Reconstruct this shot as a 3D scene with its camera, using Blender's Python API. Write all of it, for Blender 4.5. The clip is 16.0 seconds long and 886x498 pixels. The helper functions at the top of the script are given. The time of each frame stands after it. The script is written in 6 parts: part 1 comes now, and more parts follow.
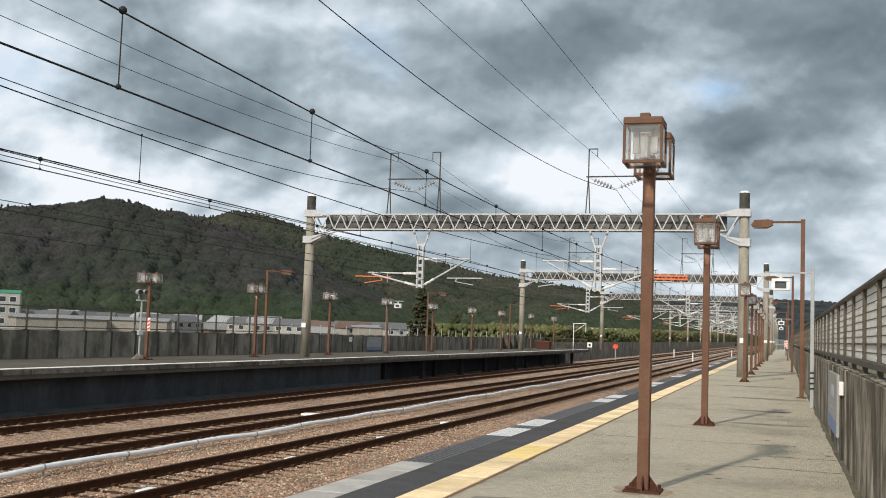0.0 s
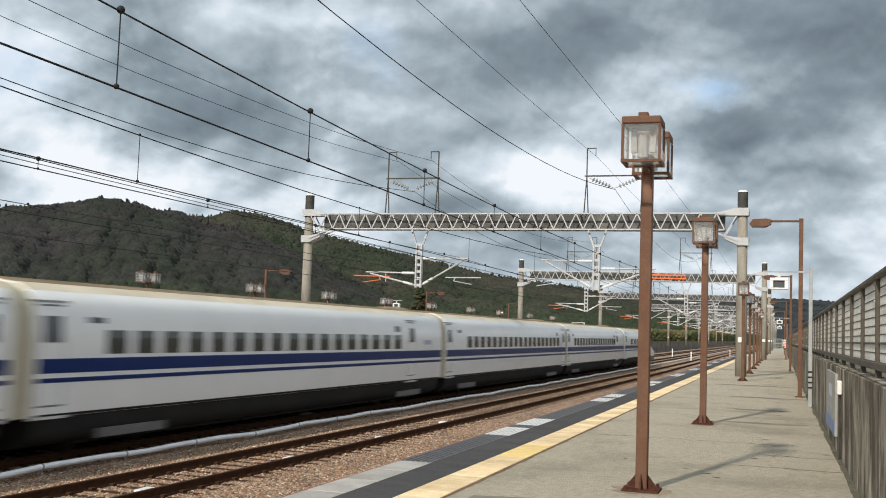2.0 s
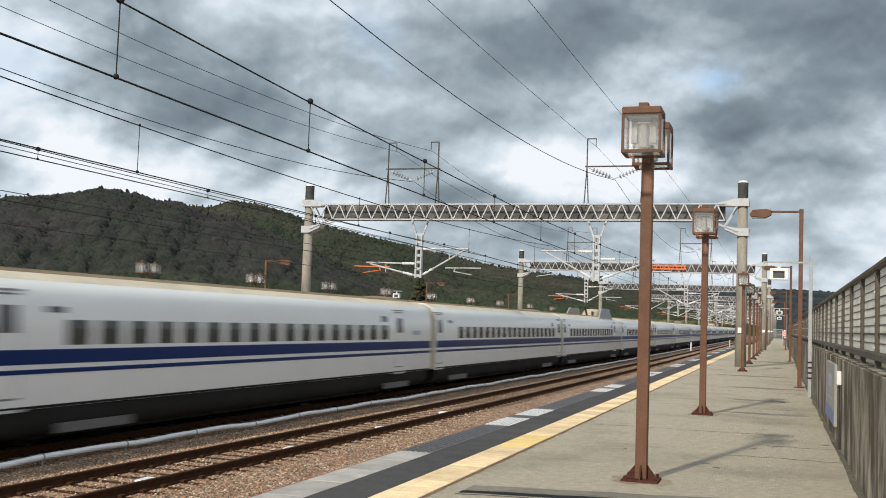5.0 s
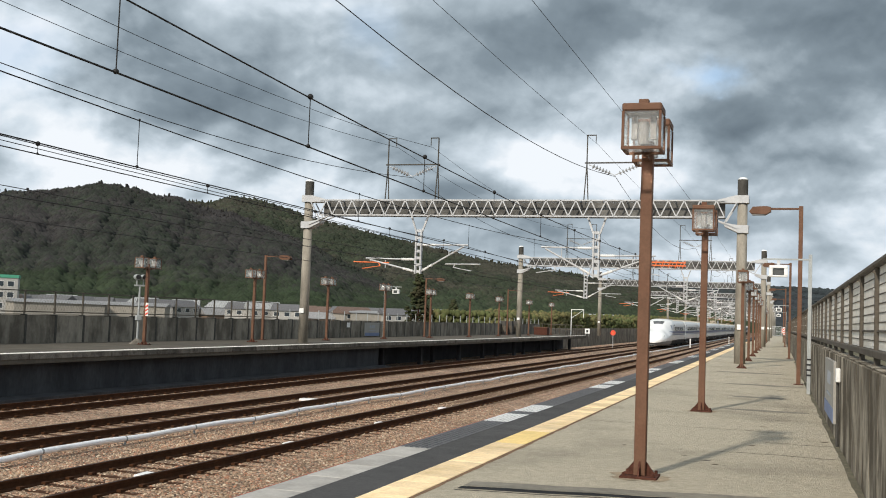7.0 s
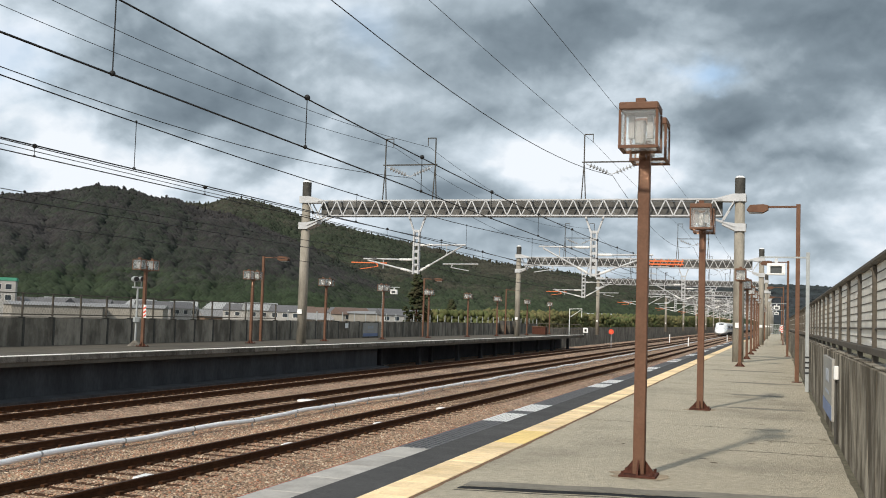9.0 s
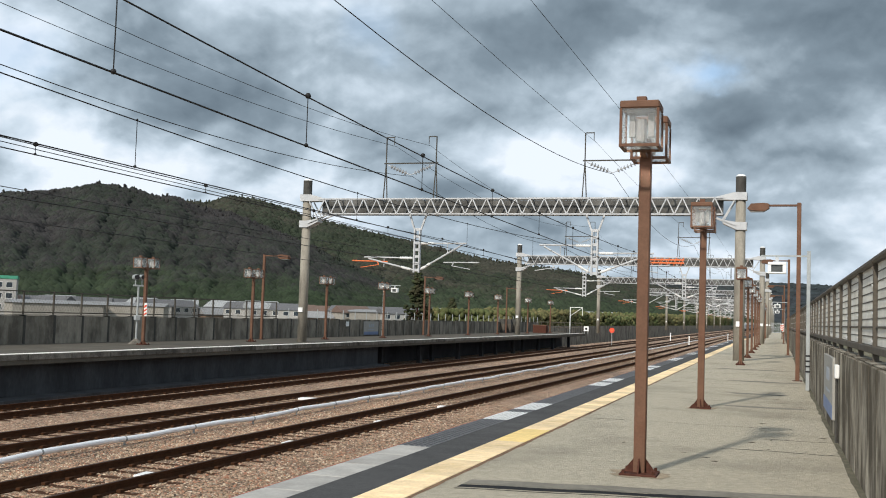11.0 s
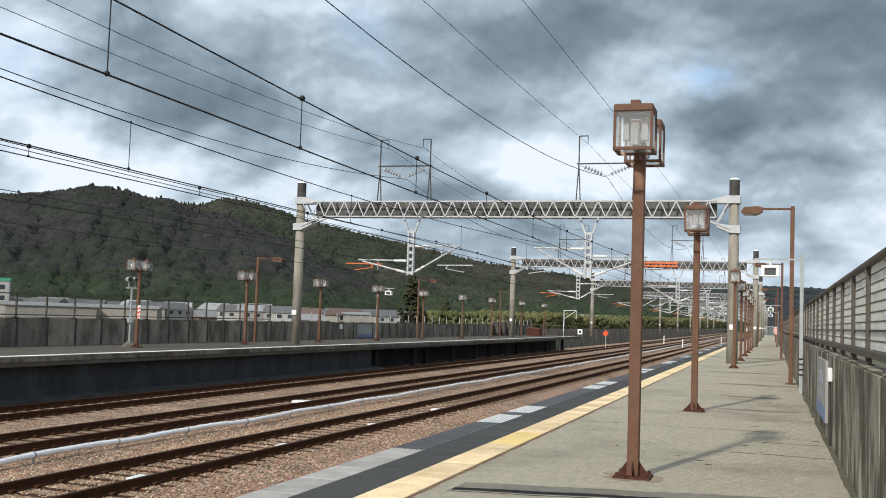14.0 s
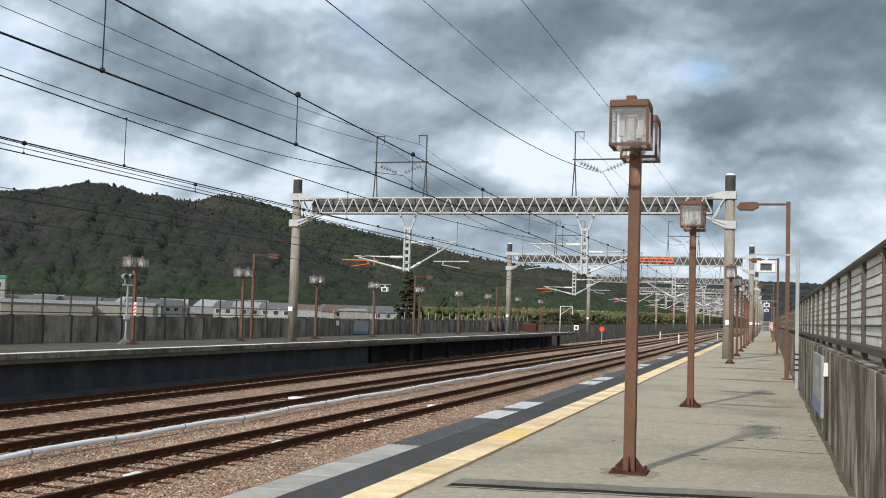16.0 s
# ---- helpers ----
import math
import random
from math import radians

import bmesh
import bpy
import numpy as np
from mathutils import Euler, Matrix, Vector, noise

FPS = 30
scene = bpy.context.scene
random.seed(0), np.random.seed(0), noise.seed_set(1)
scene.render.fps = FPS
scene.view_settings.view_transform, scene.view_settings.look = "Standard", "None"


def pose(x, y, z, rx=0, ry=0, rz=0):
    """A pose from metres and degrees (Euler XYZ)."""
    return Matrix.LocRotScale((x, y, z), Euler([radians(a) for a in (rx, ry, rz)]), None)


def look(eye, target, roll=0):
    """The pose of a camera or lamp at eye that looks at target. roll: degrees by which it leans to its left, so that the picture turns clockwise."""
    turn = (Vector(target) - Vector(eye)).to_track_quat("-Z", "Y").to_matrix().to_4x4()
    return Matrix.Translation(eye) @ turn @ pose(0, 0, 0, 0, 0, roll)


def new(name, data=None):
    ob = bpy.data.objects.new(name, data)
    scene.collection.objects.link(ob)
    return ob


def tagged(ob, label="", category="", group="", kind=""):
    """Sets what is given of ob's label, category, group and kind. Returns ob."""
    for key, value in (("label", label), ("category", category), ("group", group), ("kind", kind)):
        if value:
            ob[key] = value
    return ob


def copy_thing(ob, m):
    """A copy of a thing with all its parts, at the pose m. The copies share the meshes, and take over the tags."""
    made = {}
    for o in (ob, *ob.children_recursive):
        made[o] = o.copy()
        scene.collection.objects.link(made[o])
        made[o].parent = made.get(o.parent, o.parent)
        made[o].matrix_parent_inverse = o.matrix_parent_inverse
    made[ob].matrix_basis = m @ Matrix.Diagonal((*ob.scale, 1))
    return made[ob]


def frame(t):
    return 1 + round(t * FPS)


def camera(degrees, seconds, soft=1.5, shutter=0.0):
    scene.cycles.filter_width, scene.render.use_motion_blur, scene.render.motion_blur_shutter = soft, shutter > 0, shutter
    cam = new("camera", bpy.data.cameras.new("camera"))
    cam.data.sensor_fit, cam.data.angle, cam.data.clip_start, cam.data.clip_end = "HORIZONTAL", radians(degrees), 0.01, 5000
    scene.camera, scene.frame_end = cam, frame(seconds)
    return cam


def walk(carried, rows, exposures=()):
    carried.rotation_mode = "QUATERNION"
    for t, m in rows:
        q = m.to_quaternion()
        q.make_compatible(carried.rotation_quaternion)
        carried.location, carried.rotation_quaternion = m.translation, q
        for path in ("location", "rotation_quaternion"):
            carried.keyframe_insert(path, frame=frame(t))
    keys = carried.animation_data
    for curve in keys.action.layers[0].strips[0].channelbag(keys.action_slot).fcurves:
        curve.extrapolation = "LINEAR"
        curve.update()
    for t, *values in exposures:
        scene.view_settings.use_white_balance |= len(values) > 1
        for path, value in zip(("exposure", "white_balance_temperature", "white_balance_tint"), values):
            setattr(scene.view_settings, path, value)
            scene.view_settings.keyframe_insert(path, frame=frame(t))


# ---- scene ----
cam = camera(45.5, 16.0, soft=1.0, shutter=0.2)
EYE_Z = 2.857


def view(yaw, pitch, roll):
    """A camera turned left by yaw, up by pitch, leaning left by roll."""
    return pose(0, 0, EYE_Z, 90 + pitch, 0, yaw) @ pose(0, 0, 0, 0, 0, roll)


PATH = [
    (0, 19.148, 4.390, 2.037),
    (0.5, 19.133, 4.360, 2.000),
    (1, 19.103, 4.329, 1.936),
    (1.5, 19.089, 4.387, 2.075),
    (2, 19.059, 4.360, 1.988),
    (2.5, 19.053, 4.287, 1.909),
    (3, 19.046, 4.174, 1.909),
    (3.5, 19.076, 4.111, 2.038),
    (4, 19.095, 4.058, 1.984),
    (6.5, 18.966, 3.611, 2.115),
    (7, 19.016, 3.628, 2.183),
    (7.5, 19.025, 3.658, 2.089),
    (8, 18.943, 3.753, 2.011),
    (8.5, 18.890, 3.706, 2.020),
    (9, 18.895, 3.636, 1.827),
    (11.5, 18.938, 3.545, 1.878),
    (12, 18.895, 3.641, 1.873),
    (12.5, 18.833, 3.644, 1.963),
    (13, 18.762, 3.688, 1.819),
    (13.5, 18.673, 3.744, 1.845),
    (14, 18.610, 3.709, 1.941),
    (14.5, 18.538, 3.745, 1.793),
    (15, 18.492, 3.664, 1.743),
    (15.5, 18.444, 3.563, 1.777),
    (16, 18.396, 3.509, 1.796),
]
walk(cam, [(t, view(a, b, c)) for t, a, b, c in PATH], exposures=((0, -0.02, 6500, 10), (5.5, -0.03, 6500, 10), (6.4, -0.08, 6500, 10), (7.2, 0.0, 6480, 10), (9, 0.0, 6450, 10), (12, 0.0, 6150, 9), (16, -0.03, 6150, 9)))

# ---- light ----
SUN_WAY = Vector((1.08, 5.03, -3.4)).normalized()
sun_data = bpy.data.lights.new("sun", "SUN")
sun_data.energy, sun_data.angle, sun_data.color = 3.45, radians(2.0), (1.0, 0.91, 0.78)
sun = new("sun", sun_data)
sun.matrix_world = look((0, 0, 60), Vector((0, 0, 60)) + SUN_WAY)


def sky():
    """A broken, heavy cloud deck under a clear sky."""
    w = bpy.data.worlds.new("sky")
    scene.world = w
    w.use_nodes = True
    nt = w.node_tree
    nt.nodes.clear()
    N = lambda k: nt.nodes.new(k)
    L = nt.links.new
    out, bg = N("ShaderNodeOutputWorld"), N("ShaderNodeBackground")
    L(bg.outputs[0], out.inputs[0])
    sk = N("ShaderNodeTexSky")
    sk.sky_type, sk.sun_disc = "NISHITA", False
    sk.sun_elevation, sk.sun_rotation = radians(33.5), radians(192)
    tc = N("ShaderNodeTexCoord")
    sep = N("ShaderNodeSeparateXYZ")
    L(tc.outputs["Generated"], sep.inputs[0])

    def mth(op, a, b=None, c=None):
        n = N("ShaderNodeMath")
        n.operation = op
        for i, v in enumerate((a, b, c)):
            if v is None:
                continue
            if isinstance(v, (int, float)):
                n.inputs[i].default_value = v
            else:
                L(v, n.inputs[i])
        return n.outputs[0]

    # the deck seen in perspective: flatter towards the horizon
    lift = mth("ADD", mth("MAXIMUM", sep.outputs[2], 0.0), 0.62)

    def deck(shift, back=0.0):
        c = N("ShaderNodeCombineXYZ")
        L(mth("ADD", mth("DIVIDE", sep.outputs[0], lift), shift[0]), c.inputs[0])
        L(mth("ADD", mth("DIVIDE", sep.outputs[1], lift), shift[1] + back), c.inputs[1])
        c.inputs[2].default_value = shift[2]
        return c.outputs[0]

    def cloud(scale, detail, rough, shift, warp=0.0, back=0.0):
        n = N("ShaderNodeTexNoise")
        n.inputs["Scale"].default_value, n.inputs["Detail"].default_value = scale, detail
        n.inputs["Roughness"].default_value, n.inputs["Distortion"].default_value = rough, warp
        L(deck(shift, back), n.inputs["Vector"])
        return n.outputs["Fac"]

    def ramp(fac, stops):
        n = N("ShaderNodeValToRGB")
        e = n.color_ramp.elements
        while len(e) < len(stops):
            e.new(0.5)
        for el, (pos, col) in zip(e, stops):
            el.position, el.color = pos, (*col, 1)
        L(fac, n.inputs[0])
        return n.outputs[0]

    # directions frayed by noise, so that the masses have ragged borders
    fray = N("ShaderNodeTexNoise")
    fray.inputs["Scale"].default_value, fray.inputs["Detail"].default_value = 5.0, 6
    fray.inputs["Roughness"].default_value = 0.55
    L(deck((2.0, 5.0, 1.0)), fray.inputs["Vector"])
    fray_c, fray_s, frayed = N("ShaderNodeVectorMath"), N("ShaderNodeVectorMath"), N("ShaderNodeVectorMath")
    fray_c.operation, fray_s.operation, frayed.operation = "SUBTRACT", "MULTIPLY", "MULTIPLY_ADD"
    L(fray.outputs["Color"], fray_c.inputs[0])
    fray_c.inputs[1].default_value = (0.5, 0.5, 0.5)
    L(fray_c.outputs[0], fray_s.inputs[0])
    fray_s.inputs[1].default_value = (0.22, 0.22, 0.22)
    L(tc.outputs["Generated"], frayed.inputs[0])
    frayed.inputs[1].default_value = (1, 1, 1.9)
    L(fray_s.outputs[0], frayed.inputs[2])

    def mass(way, width, amount):
        """A broad mass of thicker (negative) or thinner (positive) cloud about a direction."""
        d = N("ShaderNodeVectorMath")
        d.operation = "DISTANCE"
        L(frayed.outputs[0], d.inputs[0])
        d.inputs[1].default_value = (way[0], way[1], way[2] * 1.9)
        n = N("ShaderNodeMapRange")
        n.interpolation_type = "SMOOTHERSTEP"
        for k, x in zip((1, 2, 3, 4), (0.0, width, amount, 0.0)):
            n.inputs[k].default_value = x
        L(d.outputs["Value"], n.inputs[0])
        return n.outputs[0]

    big = cloud(4.2, 8, 0.42, (3.1, 0.4, 0.7), 0.25)
    near_edge = cloud(4.2, 8, 0.42, (3.1, 0.4, 0.7), 0.25, 0.03)
    fine = cloud(12.0, 7, 0.5, (7.7, 2.2, 1.0), 0.2)
    fine_edge = cloud(12.0, 7, 0.5, (7.7, 2.2, 1.0), 0.2, 0.012)
    shade = mth("ADD", mth("MULTIPLY", big, 0.38), mth("MULTIPLY", fine, 0.09))
    # sunlit upper rims and shaded undersides of the billows
    rim = mth("ADD", mth("MULTIPLY", mth("SUBTRACT", big, near_edge), 0.46), mth("MULTIPLY", mth("SUBTRACT", fine, fine_edge), 0.2))
    shade = mth("ADD", mth("ADD", shade, rim), 0.276)
    low = mth("MULTIPLY", mth("POWER", mth("SUBTRACT", 1.0, mth("MAXIMUM", sep.outputs[2], 0.0)), 8.0), 0.06)
    shade = mth("ADD", shade, low)
    for way, width, amount in (
        ((-0.17, -0.81, 0.55), 1.7, 0.14),
        ((-0.647, 0.733, 0.212), 0.13, 0.085), ((-0.648, 0.746, 0.157), 0.11, 0.102), ((-0.576, 0.807, 0.130), 0.15, 0.128),
        ((-0.462, 0.880, 0.107), 0.15, 0.102), ((-0.389, 0.884, 0.257), 0.10, 0.051), ((-0.265, 0.956, 0.129), 0.17, 0.065),
        ((-0.182, 0.971, 0.154), 0.13, 0.111), ((-0.141, 0.967, 0.212), 0.10, 0.111), ((-0.212, 0.955, 0.207), 0.09, 0.043),
        ((-0.051, 0.975, 0.218), 0.07, 0.043), ((-0.086, 0.984, 0.159), 0.13, 0.060), ((0.031, 0.995, 0.095), 0.14, 0.043),
        ((-0.580, 0.773, 0.258), 0.10, 0.043), ((-0.333, 0.918, 0.215), 0.12, 0.025), ((-0.492, 0.853, 0.178), 0.22, -0.085),
        ((-0.536, 0.816, 0.216), 0.16, -0.039), ((-0.611, 0.773, 0.174), 0.12, -0.031), ((-0.365, 0.916, 0.167), 0.17, -0.015),
        ((-0.286, 0.919, 0.271), 0.16, -0.046), ((-0.086, 0.960, 0.265), 0.30, -0.085), ((0.015, 0.974, 0.228), 0.20, -0.054),
        ((-0.022, 0.983, 0.183), 0.20, -0.042), ((-0.111, 0.976, 0.189), 0.12, -0.054), ((0.002, 0.990, 0.140), 0.15, -0.023),
        ((-0.316, 0.946, 0.079), 0.22, -0.054), ((-0.187, 0.980, 0.067), 0.18, -0.024)):
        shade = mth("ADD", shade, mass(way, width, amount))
    col = ramp(shade, [(0.32, (0.129, 0.169, 0.205)), (0.44, (0.248, 0.308, 0.356)), (0.52, (0.437, 0.517, 0.578)), (0.585, (0.685, 0.772, 0.846)), (0.64, (0.905, 0.952, 1.0))])
    # small gaps in the deck where the clear sky shows
    gap = mth("ADD", mth("ADD", mass((-0.113, 0.970, 0.217), 0.045, 0.6), mass((-0.651, 0.732, 0.203), 0.10, 0.4)), mass((-0.385, 0.887, 0.256), 0.06, 0.25))
    blue = N("ShaderNodeVectorMath")
    blue.operation = "SCALE"
    L(sk.outputs[0], blue.inputs[0])
    blue.inputs["Scale"].default_value = 0.16
    mix = N("ShaderNodeMix")
    mix.data_type = "RGBA"
    L(gap, mix.inputs["Factor"])
    L(col, mix.inputs[6])
    L(blue.outputs[0], mix.inputs[7])
    L(mix.outputs[2], bg.inputs[0])
    bg.inputs[1].default_value = 1.0


sky()


# ---- materials ----
def material(name, col, rough=0.7, metal=0.0, scale=6.0, vary=0.25, bump=0.0, bscale=60.0, stretch=(1, 1, 1), stain=None, stain_scale=0.8, stain_amt=0.5, per=0.0, spec=0.15, island=0.0, cut=(0.5, 0.72), fine=0.6):
    """A procedural surface: base colour with fine and coarse variation, stains, relief. Metres."""
    m = bpy.data.materials.new(name)
    m.use_nodes = True
    nt = m.node_tree
    b = nt.nodes["Principled BSDF"]
    N, L = nt.nodes.new, nt.links.new
    tc = N("ShaderNodeTexCoord")
    mp = N("ShaderNodeMapping")
    mp.inputs["Scale"].default_value = stretch
    L(tc.outputs["Object"], mp.inputs[0])
    if per:
        ob_info = N("ShaderNodeObjectInfo")
        mul = N("ShaderNodeMath")
        mul.operation = "MULTIPLY"
        mul.inputs[1].default_value = 61.0
        L(ob_info.outputs["Random"], mul.inputs[0])
        L(mul.outputs[0], mp.inputs["Location"])

    def noise_tex(s, d=5, r=0.6):
        n = N("ShaderNodeTexNoise")
        n.inputs["Scale"].default_value, n.inputs["Detail"].default_value, n.inputs["Roughness"].default_value = s, d, r
        L(mp.outputs[0], n.inputs["Vector"])
        return n.outputs["Fac"]

    def mapr(v, a, c, d, e):
        n = N("ShaderNodeMapRange")
        for i, x in zip((1, 2, 3, 4), (a, c, d, e)):
            n.inputs[i].default_value = x
        L(v, n.inputs[0])
        return n.outputs[0]

    def scaled(c, f):
        n = N("ShaderNodeVectorMath")
        n.operation = "SCALE"
        if isinstance(c, tuple):
            n.inputs[0].default_value = c
        else:
            L(c, n.inputs[0])
        L(f, n.inputs["Scale"])
        return n.outputs[0]

    c = scaled(tuple(col), mapr(noise_tex(scale), 0.3, 0.7, 1 - vary, 1 + vary))
    c = scaled(c, mapr(noise_tex(scale * 9, 3), 0.3, 0.7, 1 - vary * fine, 1 + vary * fine))
    if stain:
        mx = N("ShaderNodeMix")
        mx.data_type = "RGBA"
        L(mapr(noise_tex(stain_scale, 6, 0.65), cut[0], cut[1], 0.0, stain_amt), mx.inputs["Factor"])
        L(c, mx.inputs[6])
        mx.inputs[7].default_value = (*stain, 1)
        c = mx.outputs[2]
    if per:
        oi = N("ShaderNodeObjectInfo")
        c = scaled(c, mapr(oi.outputs["Random"], 0, 1, 1 - per, 1 + per))
    if island:
        g = N("ShaderNodeNewGeometry")
        c = scaled(c, mapr(g.outputs["Random Per Island"], 0, 1, 1 - island, 1 + island))
    L(c, b.inputs["Base Color"])
    b.inputs["Roughness"].default_value, b.inputs["Metallic"].default_value = rough, metal
    b.inputs["Specular IOR Level"].default_value = spec
    if bump:
        bp = N("ShaderNodeBump")
        bp.inputs["Strength"].default_value, bp.inputs["Distance"].default_value = min(1.0, bump), 0.02
        L(noise_tex(bscale, 3), bp.inputs["Height"])
        L(bp.outputs[0], b.inputs["Normal"])
    return m


def gravel(name, cols, cell, bump=1.0):
    """Loose crushed stone: every cell a stone of its own colour."""
    m = bpy.data.materials.new(name)
    m.use_nodes = True
    nt = m.node_tree
    b = nt.nodes["Principled BSDF"]
    N, L = nt.nodes.new, nt.links.new
    tc = N("ShaderNodeTexCoord")
    vo = N("ShaderNodeTexVoronoi")
    vo.inputs["Scale"].default_value = 1 / cell
    L(tc.outputs["Object"], vo.inputs["Vector"])
    sp = N("ShaderNodeSeparateColor")
    L(vo.outputs["Color"], sp.inputs[0])
    r = N("ShaderNodeValToRGB")
    e = r.color_ramp.elements
    while len(e) < len(cols):
        e.new(0.5)
    for i, (el, c) in enumerate(zip(e, cols)):
        el.position, el.color = i / (len(cols) - 1), (*c, 1)
    L(sp.outputs[0], r.inputs[0])
    no = N("ShaderNodeTexNoise")
    no.inputs["Scale"].default_value, no.inputs["Detail"].default_value = 0.7, 6
    L(tc.outputs["Object"], no.inputs["Vector"])
    mr = N("ShaderNodeMapRange")
    for i, x in zip((1, 2, 3, 4), (0.3, 0.7, 0.7, 1.25)):
        mr.inputs[i].default_value = x
    L(no.outputs["Fac"], mr.inputs[0])
    sc = N("ShaderNodeVectorMath")
    sc.operation = "SCALE"
    L(r.outputs[0], sc.inputs[0])
    L(mr.outputs[0], sc.inputs["Scale"])
    L(sc.outputs[0], b.inputs["Base Color"])
    b.inputs["Roughness"].default_value = 0.9
    bp = N("ShaderNodeBump")
    bp.inputs["Strength"].default_value, bp.inputs["Distance"].default_value = bump, cell * 0.8
    bp.invert = True
    L(vo.outputs["Distance"], bp.inputs["Height"])
    L(bp.outputs[0], b.inputs["Normal"])
    return m


def glass_mat(name, tint=(0.9, 0.95, 0.95), rough=0.05):
    m = bpy.data.materials.new(name)
    m.use_nodes = True
    b = m.node_tree.nodes["Principled BSDF"]
    b.inputs["Base Color"].default_value = (*tint, 1)
    b.inputs["Roughness"].default_value = rough
    b.inputs["Transmission Weight"].default_value = 0.94
    b.inputs["IOR"].default_value = 1.1
    return m


M = {}
M["asphalt"] = material("platform_asphalt", (0.47, 0.42, 0.325), 0.9, scale=11, fine=2.6, vary=0.17, bump=0.9, bscale=90, stain=(0.22, 0.195, 0.15), stain_scale=0.5, stain_amt=0.6)
M["dark_asphalt"] = material("dark_asphalt", (0.075, 0.073, 0.072), 0.8, scale=2.0, vary=0.2, bump=0.4, bscale=120)
M["paver"] = material("pale_concrete_slab", (0.42, 0.40, 0.37), 0.85, scale=3, vary=0.15, bump=0.3, bscale=90, per=0.12, stain=(0.25, 0.22, 0.2), stain_scale=2, stain_amt=0.4)
M["grate"] = material("steel_grating", (0.045, 0.045, 0.048), 0.6, 0.4, scale=8, vary=0.2)
M["grate_bar"] = material("grey_grating_bars", (0.15, 0.15, 0.155), 0.6, 0.3, scale=8, vary=0.2)
M["white_grate"] = material("white_paint_worn", (0.80, 0.80, 0.79), 0.7, scale=5, vary=0.15, stain=(0.25, 0.25, 0.25), stain_scale=5, stain_amt=0.6)
M["yellow"] = material("yellow_tactile_block", (0.87, 0.67, 0.41), 0.75, scale=4, vary=0.14, per=0.16, stain=(0.62, 0.44, 0.17), stain_scale=2.5, stain_amt=0.5, bump=0.3, bscale=80)
M["yellow_new"] = material("new_yellow_tactile_block", (0.86, 0.64, 0.27), 0.75, scale=4, vary=0.1, per=0.08, bump=0.3, bscale=80)
M["red_edge"] = material("red_edge_paint", (0.42, 0.13, 0.09), 0.7, scale=4, vary=0.3)
M["wall"] = material("stained_concrete_wall", (0.34, 0.305, 0.245), 0.9, scale=2.6, vary=0.3, bump=0.5, bscale=30, stretch=(0.7, 0.7, 0.35), stain=(0.085, 0.07, 0.05), stain_scale=2.2, stain_amt=0.95, per=0.12, cut=(0.40, 0.55))
M["far_wall"] = material("weathered_dark_concrete", (0.265, 0.24, 0.197), 0.9, scale=1.5, vary=0.2, bump=0.3, bscale=40, stretch=(0.8, 0.8, 0.35), stain=(0.075, 0.065, 0.052), stain_scale=1.6, stain_amt=0.8, per=0.12, cut=(0.42, 0.62))
# concrete below the platforms; the shade there is put into its base colour
M["under"] = material("shaded_platform_concrete", (0.054, 0.056, 0.060), 0.9, scale=1.2, vary=0.25, stretch=(1, 1, 0.4), stain=(0.03, 0.03, 0.034), stain_scale=0.5, stain_amt=0.7)
M["edge"] = material("platform_edge_concrete", (0.15, 0.137, 0.117), 0.85, scale=3, vary=0.4, stain=(0.05, 0.042, 0.036), stain_scale=1.8, stain_amt=1.0, per=0.3)
M["far_floor"] = material("far_platform_asphalt", (0.105, 0.093, 0.075), 0.9, scale=1.2, vary=0.2, stain=(0.09, 0.085, 0.075), stain_scale=0.5, stain_amt=0.5)
M["rust"] = material("rusty_rail_steel", (0.062, 0.027, 0.012), 0.85, 0.0, scale=8, vary=0.25)
M["rail_top"] = material("worn_rail_head", (0.06, 0.032, 0.02), 0.6, 0.1, scale=5, vary=0.2)
M["sleeper"] = material("concrete_sleeper", (0.29, 0.225, 0.16), 0.9, scale=5, vary=0.25, per=0.15, stain=(0.17, 0.115, 0.075), stain_scale=2.5, stain_amt=0.5)
M["ballast"] = gravel("ballast_stone", [(0.055, 0.036, 0.025), (0.21, 0.14, 0.088), (0.40, 0.285, 0.185), (0.36, 0.16, 0.09), (0.70, 0.57, 0.42)], 0.04)
M["trough"] = material("pale_cable_pipe", (0.93, 0.93, 0.94), 0.3, 0.0, scale=4, vary=0.08, spec=0.5)
M["brown"] = material("brown_painted_steel", (0.145, 0.078, 0.050), 0.6, 0.0, scale=4, vary=0.16, stain=(0.12, 0.05, 0.03), stain_scale=2.5, stain_amt=0.6, per=0.08, bump=0.1)
M["rust_base"] = material("corroded_base_steel", (0.085, 0.035, 0.024), 0.85, 0.1, scale=12, vary=0.4, bump=0.4)
M["rust_stain"] = material("rust_stain_on_asphalt", (0.34, 0.275, 0.195), 0.9, scale=6, vary=0.3, bump=0.4, bscale=130)
M["glass"] = glass_mat("lantern_glass", (0.92, 0.94, 0.94), 0.14)
M["tube"] = material("white_lamp_tube", (0.26, 0.25, 0.24), 0.4, scale=5, vary=0.05)
M["pillar"] = material("spun_concrete_pole", (0.30, 0.275, 0.23), 0.85, scale=2, vary=0.2, stretch=(2, 2, 0.5), stain=(0.15, 0.135, 0.11), stain_scale=1.6, stain_amt=0.7, bump=0.2)
M["pole_top"] = material("dark_steel_sleeve", (0.075, 0.072, 0.065), 0.7, 0.2, scale=4, vary=0.25)
